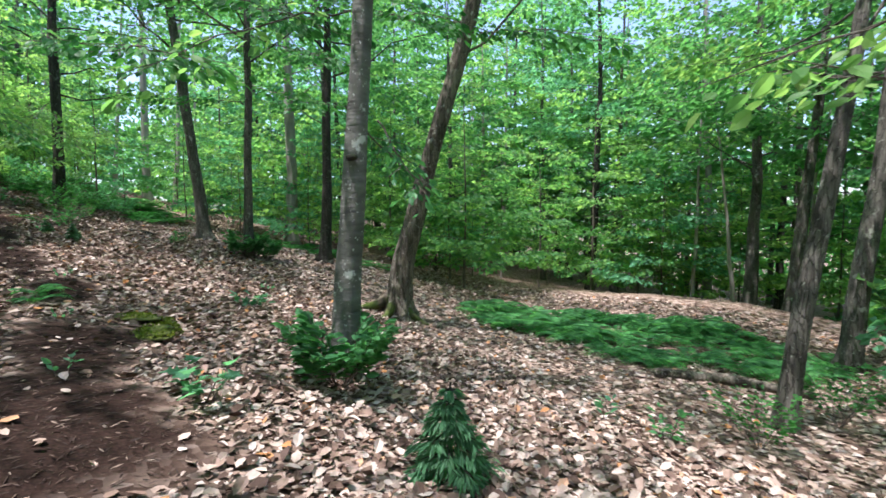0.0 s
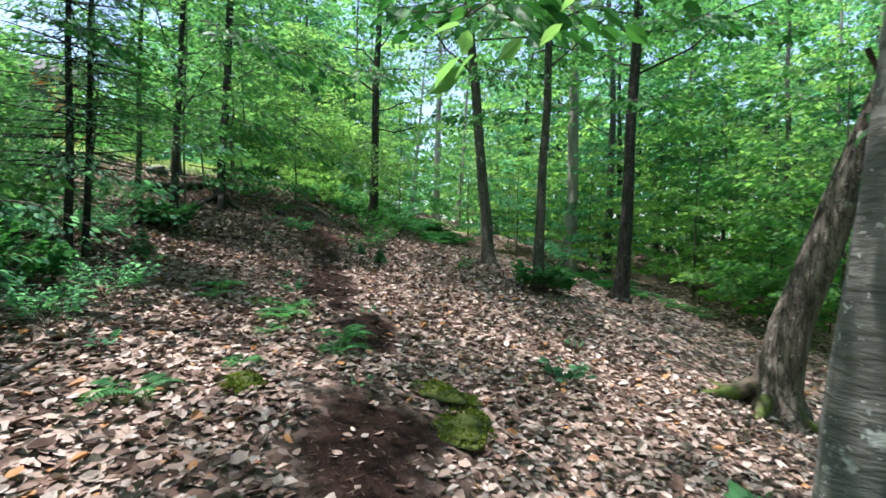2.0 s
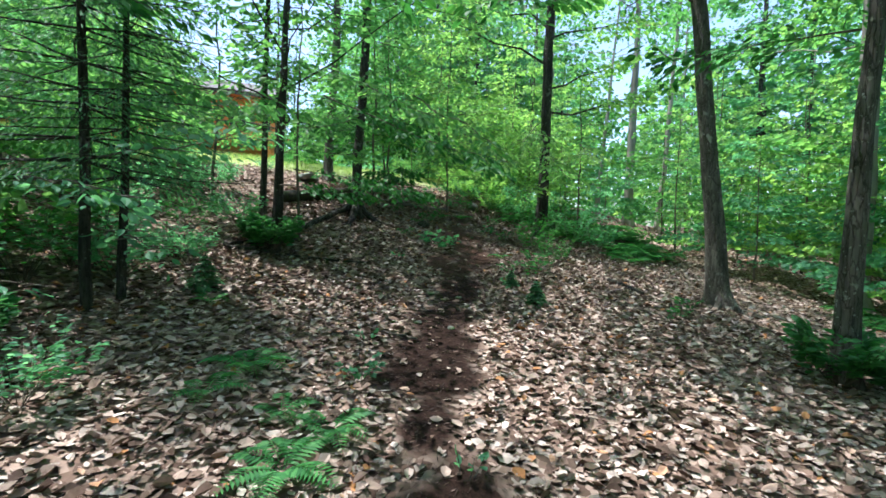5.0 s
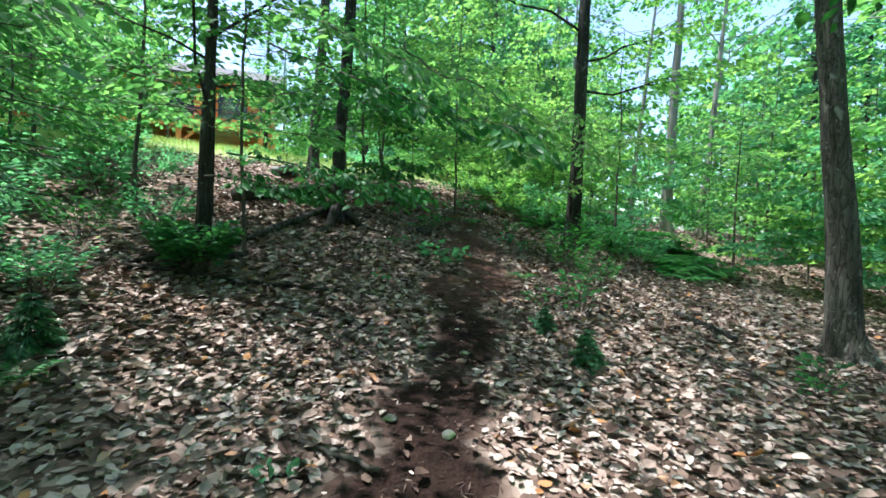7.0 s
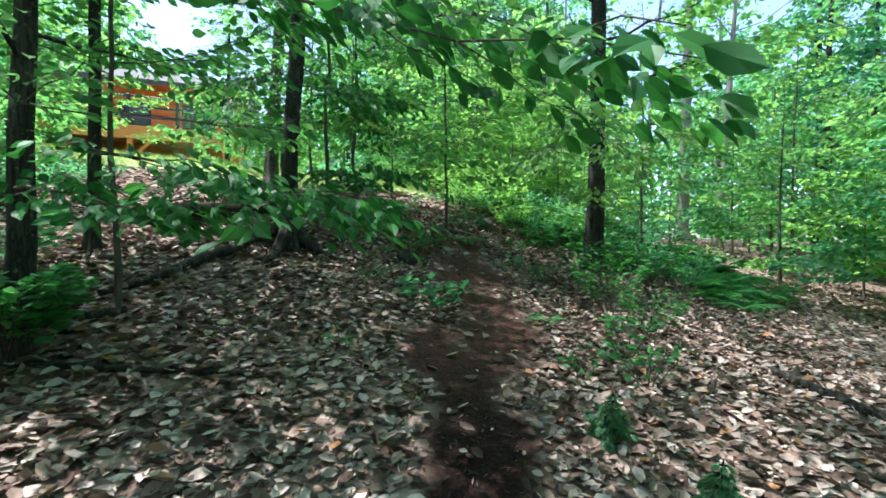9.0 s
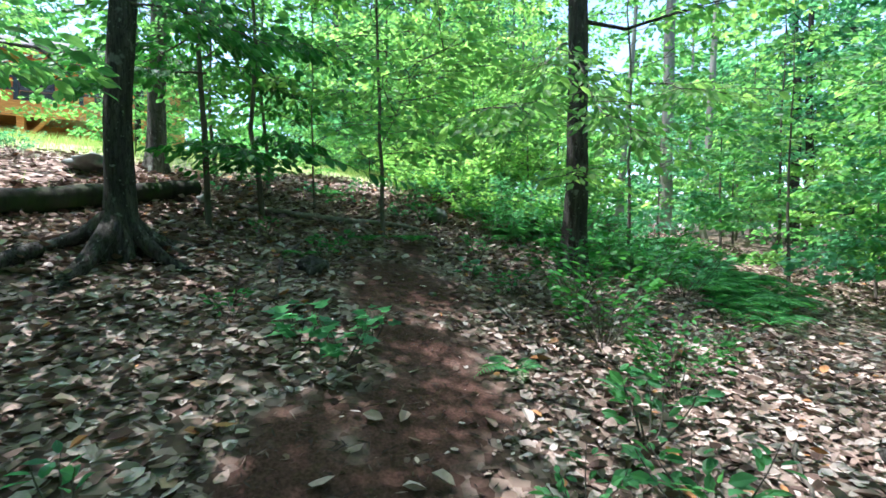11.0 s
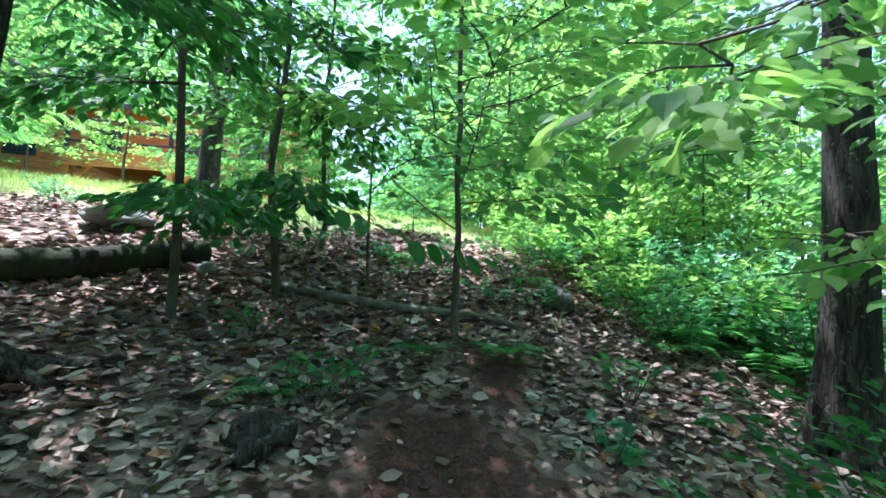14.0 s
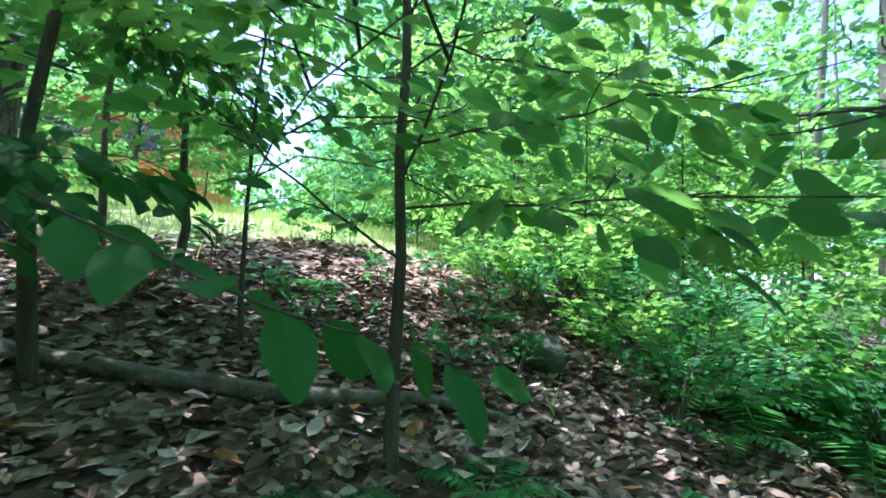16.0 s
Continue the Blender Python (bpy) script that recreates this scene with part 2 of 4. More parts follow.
def thing(name, x, y, label, category, group="", z=None, turn=0.0, kind=""):
    ob = new(name)
    ob.empty_display_size = 0.1
    ob.matrix_world = pose(x, y, float(height(x, y)) if z is None else z, 0, 0, turn)
    return tagged(ob, label, category, group, kind)


gu = np.linspace(-1, 1, 290)
gx = -6.5 + 9.0 * np.sinh(gu * 7.0) * 0.08
gy = 6.0 + 9.0 * np.sinh(gu * 7.0) * 0.08
GX, GY = np.meshgrid(gx, gy, indexing="ij")
GZ = height(GX, GY)
ids = np.arange(GX.size).reshape(GX.shape)
quads = np.stack([ids[:-1, :-1], ids[1:, :-1], ids[1:, 1:], ids[:-1, 1:]], -1).reshape(-1, 4)
me = mesh_from("ground", np.stack([GX, GY, GZ], -1).reshape(-1, 3), quads, M_GROUND, True)
me.attributes.new("soil", "FLOAT", "POINT").data.foreach_set("value", bare(GX, GY).ravel().astype(np.float32))
me.attributes.new("loam", "FLOAT", "POINT").data.foreach_set("value", np.clip((-9.3 - GX) / 1.2, 0, 1).ravel().astype(np.float32))
me.attributes.new("lawn", "FLOAT", "POINT").data.foreach_set("value", lawn(GX, GY).ravel().astype(np.float32))
tagged(new("ground", me), "brown leaf-strewn forest floor with a trodden earth trail", "ground", kind="structure")

# ---- leaf and stem builders ----
rng = np.random.default_rng(7)
FLAT_LEAF = (np.array([(0, 0, 0), (0.45, 0.36, 0.07), (1, 0, -0.08), (0.45, -0.36, 0.07)]), np.array([(0, 2, 1), (0, 3, 2)]))
OVAL_LEAF = (np.array([(0, 0, 0), (0.22, 0.20, 0.05), (0.58, 0.27, 0.05), (0.85, 0.13, 0.0), (1.02, 0, -0.09), (0.85, -0.13, 0.0), (0.58, -0.27, 0.05), (0.22, -0.20, 0.05), (0.5, 0, 0.0)]),
             np.array([(8, 1, 0), (8, 2, 1), (8, 3, 2), (8, 4, 3), (8, 5, 4), (8, 6, 5), (8, 7, 6), (8, 0, 7)]))
LOBED_LEAF = (np.array([(0, 0, 0), (0.12, 0.28, 0.05), (0.42, 0.20, 0.02), (0.62, 0.42, 0.08), (0.72, 0.15, 0.02), (1.05, 0, -0.08), (0.72, -0.15, 0.02), (0.62, -0.42, 0.08), (0.42, -0.20, 0.02), (0.12, -0.28, 0.05), (0.45, 0, 0.0)]),
              np.array([(10, i + 1, i) for i in range(9)] + [(10, 0, 9)]))
_u = np.linspace(0, 1, 13)
_w = 0.29 * np.sin(math.pi * np.minimum(_u * 0.97 + 0.01, 1.0) ** 0.85) ** 0.8 + 0.012 * (np.arange(13) % 2)
BROAD_LEAF = (np.vstack([np.column_stack([_u, 0 * _u, -0.10 * _u * _u]), np.column_stack([_u + 0.02, _w, 0.06 * np.sin(_u * 9) * _w + 0.18 * _w - 0.10 * _u * _u]), np.column_stack([_u + 0.02, -_w, 0.06 * np.cos(_u * 8) * _w + 0.18 * _w - 0.10 * _u * _u])]),
              np.array([f for i in range(12) for f in ((i, i + 1, i + 14), (i, i + 14, i + 13), (i, i + 27, i + 1), (i, i + 26, i + 27))]))
DRY_LEAF = (np.array([(0, 0, 0.02), (0.25, 0.24, 0.13), (0.6, 0.31, 0.20), (0.98, 0.05, 0.12), (0.66, -0.28, 0.16), (0.25, -0.26, 0.10), (0.5, 0, 0.0)]),
            np.array([(6, 1, 0), (6, 2, 1), (6, 3, 2), (6, 4, 3), (6, 5, 4), (6, 0, 5)]))


def unit(a):
    return a / np.maximum(np.linalg.norm(a, axis=-1, keepdims=True), 1e-9)


def leaf_mesh(name, P, D, N, S, shape, mat, curl=None):
    """Many leaves in one mesh: stalk ends P, tip directions D, upper normals N, lengths S."""
    tv, tf = shape
    P, S = np.asarray(P, float), np.asarray(S, float)
    D = unit(np.asarray(D, float))
    side = unit(np.cross(np.asarray(N, float), D))
    up = np.cross(D, side)
    c = np.ones(len(P)) if curl is None else curl
    V = P[:, None] + S[:, None, None] * (D[:, None] * tv[None, :, :1] + side[:, None] * tv[None, :, 1:2] + (up * c[:, None])[:, None] * tv[None, :, 2:])
    F = tf[None] + (np.arange(len(P)) * len(tv))[:, None, None]
    return mesh_from(name, V.reshape(-1, 3), F.reshape(-1, 3), mat)


class Stems:
    """Collects tapered tubes into one mesh."""

    def __init__(self):
        self.v, self.f, self.n = [], [], 0

    def tube(self, pts, radii, sides=8, rough=0.0):
        pts = np.asarray(pts, float)
        t = unit(np.gradient(pts, axis=0))
        ref = np.array([1.0, 0, 0]) if abs(t[:, 2]).mean() > 0.6 else np.array([0, 0, 1.0])
        a = unit(np.cross(t, ref))
        b = np.cross(t, a)
        ang = np.linspace(0, 2 * math.pi, sides, endpoint=False)
        r = np.asarray(radii, float)[:, None] * (1 + rough * rng.normal(size=(len(pts), sides)))
        ring = pts[:, None] + r[..., None] * (a[:, None] * np.cos(ang)[None, :, None] + b[:, None] * np.sin(ang)[None, :, None])
        base = self.n
        self.v.append(ring.reshape(-1, 3))
        i, j = np.meshgrid(np.arange(len(pts) - 1), np.arange(sides), indexing="ij")
        k = (j + 1) % sides
        self.f.append(np.stack([base + i * sides + j, base + i * sides + k, base + (i + 1) * sides + k, base + (i + 1) * sides + j], -1).reshape(-1, 4))
        self.n += len(pts) * sides

    def mesh(self, name, mat):
        return mesh_from(name, np.concatenate(self.v), np.concatenate(self.f), mat, True)


def bent(a, b, n, wobble):
    """A crooked line from a to b."""
    a, b = np.asarray(a, float), np.asarray(b, float)
    s = np.linspace(0, 1, n)[:, None]
    w = np.cumsum(rng.normal(size=(n, 3)), axis=0) * wobble * np.linalg.norm(b - a) / n
    w = w - s * w[-1] - (1 - s) * w[0]
    return a + (b - a) * s + w


def spray(start, end, count, width, size, flat=0.8):
    """Leaves along a twig from start to end, in a roughly level fan. Gives P, D, N, S."""
    start, end = np.asarray(start, float), np.asarray(end, float)
    ax = end - start
    L = np.linalg.norm(ax)
    ax = ax / max(L, 1e-6)
    lat = np.cross(ax, (0, 0, 1.0))
    lat = lat / max(np.linalg.norm(lat), 1e-6)
    s = rng.uniform(0.12, 1.02, count) ** 0.8
    off = rng.uniform(-1, 1, count)
    P = start + ax * (s * L)[:, None] + lat * (off * width * (1.15 - 0.7 * s))[:, None] + np.array([0, 0, 1.0]) * (rng.normal(size=count) * 0.05 * min(L, 1.0) - 0.10 * min(L, 1.0) * s * s - 0.05 * np.abs(off) * width)[:, None]
    D = ax * (0.6 + 0.3 * rng.random(count))[:, None] + lat * (off * 1.3 + rng.normal(size=count) * 0.3)[:, None] + np.array([0, 0, -0.45])
    N = np.array([0, 0, 1.0]) + rng.normal(size=(count, 3)) * flat
    return P, D, N, size * rng.uniform(0.65, 1.15, count)


def trunk_mesh(line, rad, flare, bark, sides=28, rings=70):
    """A bole with swelling root lobes, slow bends and furrowed ridges."""
    zz = np.r_[line[0, 2], np.linspace(0.0, 1.0, rings) ** 1.5 * line[-1, 2]]
    pts = np.column_stack([np.interp(zz, line[:, 2], line[:, 0]), np.interp(zz, line[:, 2], line[:, 1]), zz])
    r = np.interp(zz, line[:, 2], rad)[:, None]
    ang = np.linspace(0, 2 * math.pi, sides, endpoint=False)[None, :]
    z = np.maximum(zz, -0.1)[:, None]
    lobes = 0.55 + 0.45 * np.cos(5 * ang + rng.uniform(0, 6)) + 0.25 * np.cos(3 * ang + rng.uniform(0, 6))
    swell = 1 + (flare - 1) * np.exp(-z / 0.22) * lobes + 0.12 * np.exp(-z / 0.9)
    slow = 0.05 * np.sin(2 * ang + 1.3 * z) + 0.03 * np.sin(z * 4.1 + 3 * ang)
    grain = rng.normal(size=(len(zz), sides))
    for _ in range(3):
        grain[1:-1] = (grain[:-2] + grain[1:-1] + grain[2:]) / 3
    R = r * swell * (1 + slow + 0.05 * grain)
    V = np.stack([pts[:, :1] + R * np.cos(ang), pts[:, 1:2] + R * np.sin(ang), np.repeat(pts[:, 2:], sides, 1)], -1).reshape(-1, 3)
    i, j = np.meshgrid(np.arange(len(zz) - 1), np.arange(sides), indexing="ij")
    k = (j + 1) % sides
    F = np.stack([i * sides + j, i * sides + k, (i + 1) * sides + k, (i + 1) * sides + j], -1).reshape(-1, 4)
    return mesh_from("trunk", V, F, bark, True)


def joined(parts):
    return [np.concatenate(c) for c in zip(*parts)]


def tree_meshes(h, r, bark, leafmat, leaf_shape=FLAT_LEAF, first=0.35, branches=16, reach=2.6, per=180, size=0.12, lean=(0, 0), wobble=0.25, flare=1.6, rise=0.45, sides=10, twig=5):
    """Trunk with limbs, and crown, about the origin."""
    st, limbs = Stems(), Stems()
    top = np.array([lean[0] * h, lean[1] * h, h])
    line = bent((0, 0, 0), top, 14, wobble * 0.12)
    line[0] += (0, 0, -0.35)
    z = np.linspace(0, 1, 14)
    rad = r * (1 - 0.85 * z)
    rad[0], rad[1] = r * flare, r * (1 + 0.12 * (flare - 1))
    pts = np.vstack([line[:1], [line[0] + (0, 0, 0.35)], [line[0] * 0.6 + line[1] * 0.4 + (0, 0, 0.05)], line[1:]])
    rr = np.r_[r * flare * 1.15, r * flare, r * (1 + 0.3 * (flare - 1)), rad[1:]]
    order = np.argsort(pts[:, 2])
    st.tube(pts[order], rr, sides, 0.05)
    sprays = []
    for i in range(branches):
        s = first + (0.97 - first) * (i + rng.random()) / branches
        k = s * 13
        j = min(int(k), 12)
        p = line[j] + (line[j + 1] - line[j]) * (k - j)
        az = i * 2.4 + rng.normal() * 0.4
        L = reach * (1.1 - 0.75 * max(0, (s - first) / (1 - first))) * rng.uniform(0.7, 1.15)
        e = p + np.array([math.cos(az) * L, math.sin(az) * L, L * rise * rng.uniform(0.3, 1.3)])
        br = bent(p, e, 6, 0.25)
        limbs.tube(br, np.linspace(max(min(rad[j] * 0.28, 0.03), 0.006), 0.003, 6), twig)
        n = max(8, int(per * L / reach * (0.6 if s > 0.55 else 1.0)))
        sprays.append(spray(br[1], br[5] + (e - p) * 0.12, n // 2, L * 0.42, size))
        for q in (2, 3, 4) if twig > 3 else (2, 4):
            a2 = az + rng.choice((-1, 1)) * rng.uniform(0.5, 1.0)
            l2 = L * rng.uniform(0.35, 0.55)
            e2 = br[q] + np.array([math.cos(a2) * l2, math.sin(a2) * l2, l2 * rng.uniform(-0.1, 0.35)])
            tw = bent(br[q], e2, 4, 0.2)
            limbs.tube(tw, np.linspace(0.007, 0.003, 4), min(twig, 4))
            sprays.append(spray(tw[0], e2, n // (6 if twig > 3 else 4), l2 * 0.5, size))
    P, D, N, S = joined(sprays)
    bole = trunk_mesh(line, r * (1 - 0.85 * z), flare, bark) if sides >= 14 else st.mesh("trunk", bark)
    return bole, limbs.mesh("limb", bark), leaf_mesh("crown", P, D, N, S, leaf_shape, leafmat)


def tree_at(x, y, meshes, label, category="tree", name="tree", group="", turn=0.0, scale=1.0, crown_label=""):
    ob = thing(name, x, y, label, category, group, turn=turn)
    ob.scale = (scale, scale, scale)
    part("trunk", meshes[0], ob)
    tagged(part("limb", meshes[1], ob), kind="stuff")
    part("crown", meshes[2], ob, crown_label)
    return ob


# ---- trees along the trail ----
def forest_tree(x, y, h, r, lean, bark, leaf, label, name="tree", first=0.34, flare=1.6, wobble=0.2, reach=4.0, per=430, size=0.14, branches=22):
    return tree_at(x, y, tree_meshes(h, r, bark, leaf, first=first, branches=branches, reach=reach, per=per, size=size, lean=lean, wobble=wobble, flare=flare, sides=14), label, "tree", name)


old_beech = forest_tree(-0.76, 4.65, 13, 0.125, (0.06, 0.02), M_BEECH, M_BEECH_LEAF, "smooth grey beech with pale lichen spots beside the trail", "beech_tree", 0.40, 1.35, 0.12, reach=4.0, per=430)
forest_tree(-1.75, 8.45, 13, 0.20, (0.25, 0.05), M_MOSSBARK, M_CANOPY_LEAF, "leaning rough-barked tree with moss on its base", flare=2.1, wobble=0.3)
forest_tree(-5.3, 12.2, 14, 0.15, (0.03, 0.0), M_BARK_DARK, M_CANOPY_LEAF, "slim dark-barked forest tree on leaf litter", reach=5.2, per=620)
forest_tree(-5.85, 9.75, 12, 0.105, (0.03, 0.0), M_BARK, M_BEECH_LEAF, "slim grey tree with a low bush at its foot", first=0.36, reach=5.0, per=560)
forest_tree(-8.3, 11.1, 15, 0.155, (-0.07, -0.09), M_BARK, M_CANOPY_LEAF, "grey furrowed oak on the open slope", "oak_tree", first=0.36, reach=5.6, per=680)
# trees standing out of view, added so their crowns shade the trail
for x, y, h, r in [(0.6, -2.4, 14, 0.16), (-7.0, 0.9, 14, 0.15)]:
    forest_tree(x, y, h, r, (0.02, 0.03), M_BARK, M_CANOPY_LEAF, "tall grey tree standing out of view, added to shade the trail", first=0.42, reach=4.4, per=620)
forest_tree(-12.75, 5.87, 15, 0.105, (0.0, 0.03), M_BARK_DARK, M_BEECH_LEAF, "dark-barked oak with spreading roots beside the trail", "oak_tree", 0.36, 2.0, reach=2.8, per=240)
forest_tree(-12.96, 10.6, 15, 0.145, (0.0, 0.02), M_BARK_DARK, M_MAPLE_LEAF, "furrowed dark oak at the edge of the ferns", "oak_tree", 0.2, reach=3.0, per=300)
forest_tree(-16.2, 5.6, 15, 0.125, (0.03, 0.03), M_BARK, M_CANOPY_LEAF, "thick oak behind a fallen mossy log", "oak_tree", 0.24)
forest_tree(-12.25, 4.0, 10, 0.06, (0.0, 0.03), M_BARK_DARK, M_BEECH_LEAF, "slender dark tree near the clearing", first=0.42, reach=2.4, size=0.12)
forest_tree(3.6, 6.4, 13, 0.10, (0.17, 0.08), M_BARK, M_MAPLE_LEAF, "leaning grey tree with lichen-flecked bark", first=0.3)
forest_tree(5.75, 9.45, 14, 0.15, (0.12, 0.08), M_BARK, M_CANOPY_LEAF, "stout grey oak beside the fern bed", "oak_tree", 0.3)
forest_tree(6.97, 14.4, 14, 0.15, (0.06, 0.0), M_BARK, M_CANOPY_LEAF, "grey tree beyond the fern bed", first=0.3)
forest_tree(-9.4, 16.8, 17, 0.24, (0.0, 0.0), M_PALE, M_CANOPY_LEAF, "pale thick-stemmed tree in the hollow", first=0.3, per=220)
forest_tree(-17.25, 17.28, 17, 0.17, (0.0, 0.0), M_PALE, M_CANOPY_LEAF, "tall pale-barked tree in the hollow", first=0.42, per=130)
forest_tree(-17.74, 19.36, 14, 0.12, (0.03, 0.04), M_PALE, M_CANOPY_LEAF, "thin pale-barked tree in the hollow", first=0.42, per=130)
forest_tree(-18.0, 16.37, 11, 0.09, (0.05, 0.05), M_PALE, M_CANOPY_LEAF, "thin forked pale tree with bare upper limbs", first=0.5, per=60)

for x, y, h, r, lean in [(6.4, 16.6, 9, 0.06, (-0.12, 0.0)), (7.3, 15.6, 8, 0.05, (0.18, 0.02)), (8.6, 17.4, 10, 0.07, (0.05, 0.03)), (5.4, 17.4, 10, 0.06, (0.02, 0.0))]:
    forest_tree(x, y, h, r, lean, M_PALE, M_CANOPY_LEAF, "thin pale bare-stemmed tree beyond the fern bed", first=0.6, per=60, reach=2.0)


def roots(x, y, r, count, reach, mat, label):
    """Buttress roots that run out over the soil."""
    ob = thing("tree_root", x, y, label, "tree root", "roots of old trees")
    z0 = float(height(x, y))
    for i in range(count):
        az = i * 2 * math.pi / count + rng.normal() * 0.3
        st = Stems()
        L = reach * rng.uniform(0.7, 1.2)
        s = np.linspace(0.0, 1, 8)
        px, py = np.cos(az + 0.3 * s * rng.normal()) * (r * 0.5 + L * s), np.sin(az) * (r * 0.5 + L * s)
        pz = height(x + px, y + py) - z0 + 0.30 * (1 - s) ** 3 - 0.02 * s
        st.tube(np.column_stack([px, py, pz]), r * (0.55 - 0.42 * s), 8, 0.05)
        part("root", st.mesh("root", mat), ob)


roots(-12.75, 5.87, 0.13, 7, 0.75, M_BARK_DARK, "dark spreading roots at the foot of an oak")
roots(-1.75, 8.45, 0.2, 6, 0.7, M_MOSSROOT, "mossy spreading roots of a leaning tree")
roots(-8.3, 11.1, 0.15, 5, 0.4, M_BARK, "short grey roots at the foot of an oak")
roots(-12.96, 10.6, 0.12, 5, 0.35, M_BARK_DARK, "short dark roots at the foot of an oak")
roots(-5.3, 12.2, 0.13, 5, 0.3, M_BARK_DARK, "short dark roots at the foot of a slim tree")

# young trees by the trail
tree_at(-10.3, 4.23, tree_meshes(8.5, 0.07, M_BARK_DARK, M_BEECH_LEAF, OVAL_LEAF, first=0.2, branches=28, reach=2.7, per=270, lean=(0.0, 0.05), size=0.12, wobble=0.3, rise=0.5), "young dark-stemmed maple with low spreading boughs", "tree", "young_tree")
SAPLINGS = [(-10.88, 4.62, 5.0, 0.024), (-13.7, 6.45, 6.0, 0.032), (-14.25, 7.0, 6.5, 0.03), (-14.73, 7.67, 3.2, 0.015), (-13.65, 12.2, 5.0, 0.03), (-11.95, 3.2, 5.0, 0.03), (-15.6, 7.1, 4.5, 0.03), (-16.2, 6.4, 5.0, 0.03)]
for x, y, h, r in SAPLINGS:
    tree_at(x, y, tree_meshes(h, r, M_TWIG, M_BEECH_LEAF, OVAL_LEAF, first=0.24, branches=18, reach=1.5, per=130, size=0.115, wobble=0.6, flare=1.3, rise=0.25, sides=7), "thin beech sapling with layered leaves", "sapling", "beech_sapling", "saplings beside the trail")
tree_at(-13.8, 8.36, tree_meshes(5.2, 0.027, M_TWIG, M_MAPLE_LEAF, OVAL_LEAF, first=0.2, branches=28, reach=1.7, per=170, size=0.115, wobble=0.3, flare=1.3, rise=0.35, sides=8), "slender beech sapling standing over a fallen log", "sapling", "beech_sapling", "saplings beside the trail")

# ---- woods all round ----
TRAIL = np.array([(1.3, 0.8), (-2.3, 3.6), (-6, 5.4), (-9.2, 7.2), (-12.1, 8.0)])


def off_trail(x, y):
    best = 1e9
    for a, b in zip(TRAIL[:-1], TRAIL[1:]):
        d = b - a
        s = np.clip(((x - a[0]) * d[0] + (y - a[1]) * d[1]) / (d @ d), 0, 1)
        best = min(best, math.hypot(x - a[0] - s * d[0], y - a[1] - s * d[1]))
    return best


TALL = [tree_meshes(h, r, b, m, first=f, branches=30, reach=3.6, per=400, size=0.19, lean=l, wobble=0.3, twig=3)
        for h, r, b, m, f, l in [(15, 0.15, M_BARK, M_CANOPY_LEAF, 0.2, (0.02, 0.01)), (17, 0.19, M_BARK_DARK, M_COOL_LEAF, 0.22, (-0.03, 0.02)), (14, 0.12, M_PALE, M_CANOPY_LEAF, 0.2, (0.04, -0.03)), (16, 0.13, M_BARK, M_BEECH_LEAF, 0.18, (0, 0.03)), (15, 0.14, M_PALE, M_MAPLE_LEAF, 0.22, (0.02, 0.03))]]
YOUNG = [tree_meshes(h, r, M_TWIG, m, first=0.07, branches=26, reach=rc, per=165, size=0.16, wobble=0.3, flare=1.3, rise=0.3, sides=6, twig=3)
         for h, r, m, rc in [(5.5, 0.04, M_BEECH_LEAF, 2.1), (4.2, 0.03, M_COOL_LEAF, 1.9), (6.5, 0.045, M_MAPLE_LEAF, 2.3), (3.2, 0.025, M_BEECH_LEAF, 1.7), (4.8, 0.03, M_MAPLE_LEAF, 1.9)]]


TALL_FAR = [tree_meshes(h, r, b, m, first=f, branches=26, reach=4.0, per=240, size=0.3, wobble=0.3, sides=7, twig=3)
            for h, r, b, m, f in [(15, 0.15, M_BARK, M_CANOPY_LEAF, 0.15), (17, 0.19, M_BARK_DARK, M_COOL_LEAF, 0.2), (14, 0.12, M_PALE, M_BEECH_LEAF, 0.15)]]
YOUNG_FAR = [tree_meshes(h, r, M_TWIG, m, first=0.07, branches=20, reach=rc, per=75, size=0.26, wobble=0.3, flare=1.3, rise=0.3, sides=5, twig=3)
             for h, r, m, rc in [(5.5, 0.04, M_BEECH_LEAF, 2.1), (4.2, 0.03, M_COOL_LEAF, 1.9), (6.5, 0.045, M_MAPLE_LEAF, 2.3)]]


def clearing(x, y):
    """The sunlit lawn, and a thin lane in the hollow through which the sky shows."""
    bearing = math.degrees(math.atan2(y - 5.1, x + 5.0))
    return x < -16.5 and -6 < y < 9.5 or 132 < bearing < 142 and x < -13


R2 = random.Random(11)
spots = []


def free_spot(x, y, gap):
    return all(math.hypot(x - a, y - b) > gap for a, b in spots)


def scatter(count, lo, hi, gap, protos, name, label, category, group, scales=(0.8, 1.2)):
    made, tries = 0, 0
    while made < count and tries < 6000:
        tries += 1
        a, d = R2.uniform(0, 2 * math.pi), R2.uniform(lo * lo, hi * hi) ** 0.5
        x, y = -6 + 1.2 * d * math.cos(a), 5 + d * math.sin(a)
        if not lo <= off_trail(x, y) or clearing(x, y) or (-1 < x < 7 and 10 < y < 17) or (name == "tree" and d < 26 and (-25 < x < -9 and 8.5 < y < 23 or -14 < x < -3 and -9 < y < 2)) or not free_spot(x, y, gap):
            continue
        spots.append((x, y))
        made += 1
        tree_at(x, y, protos[R2.randrange(len(protos))], label, category, name, group, R2.uniform(0, 360), R2.uniform(*scales))


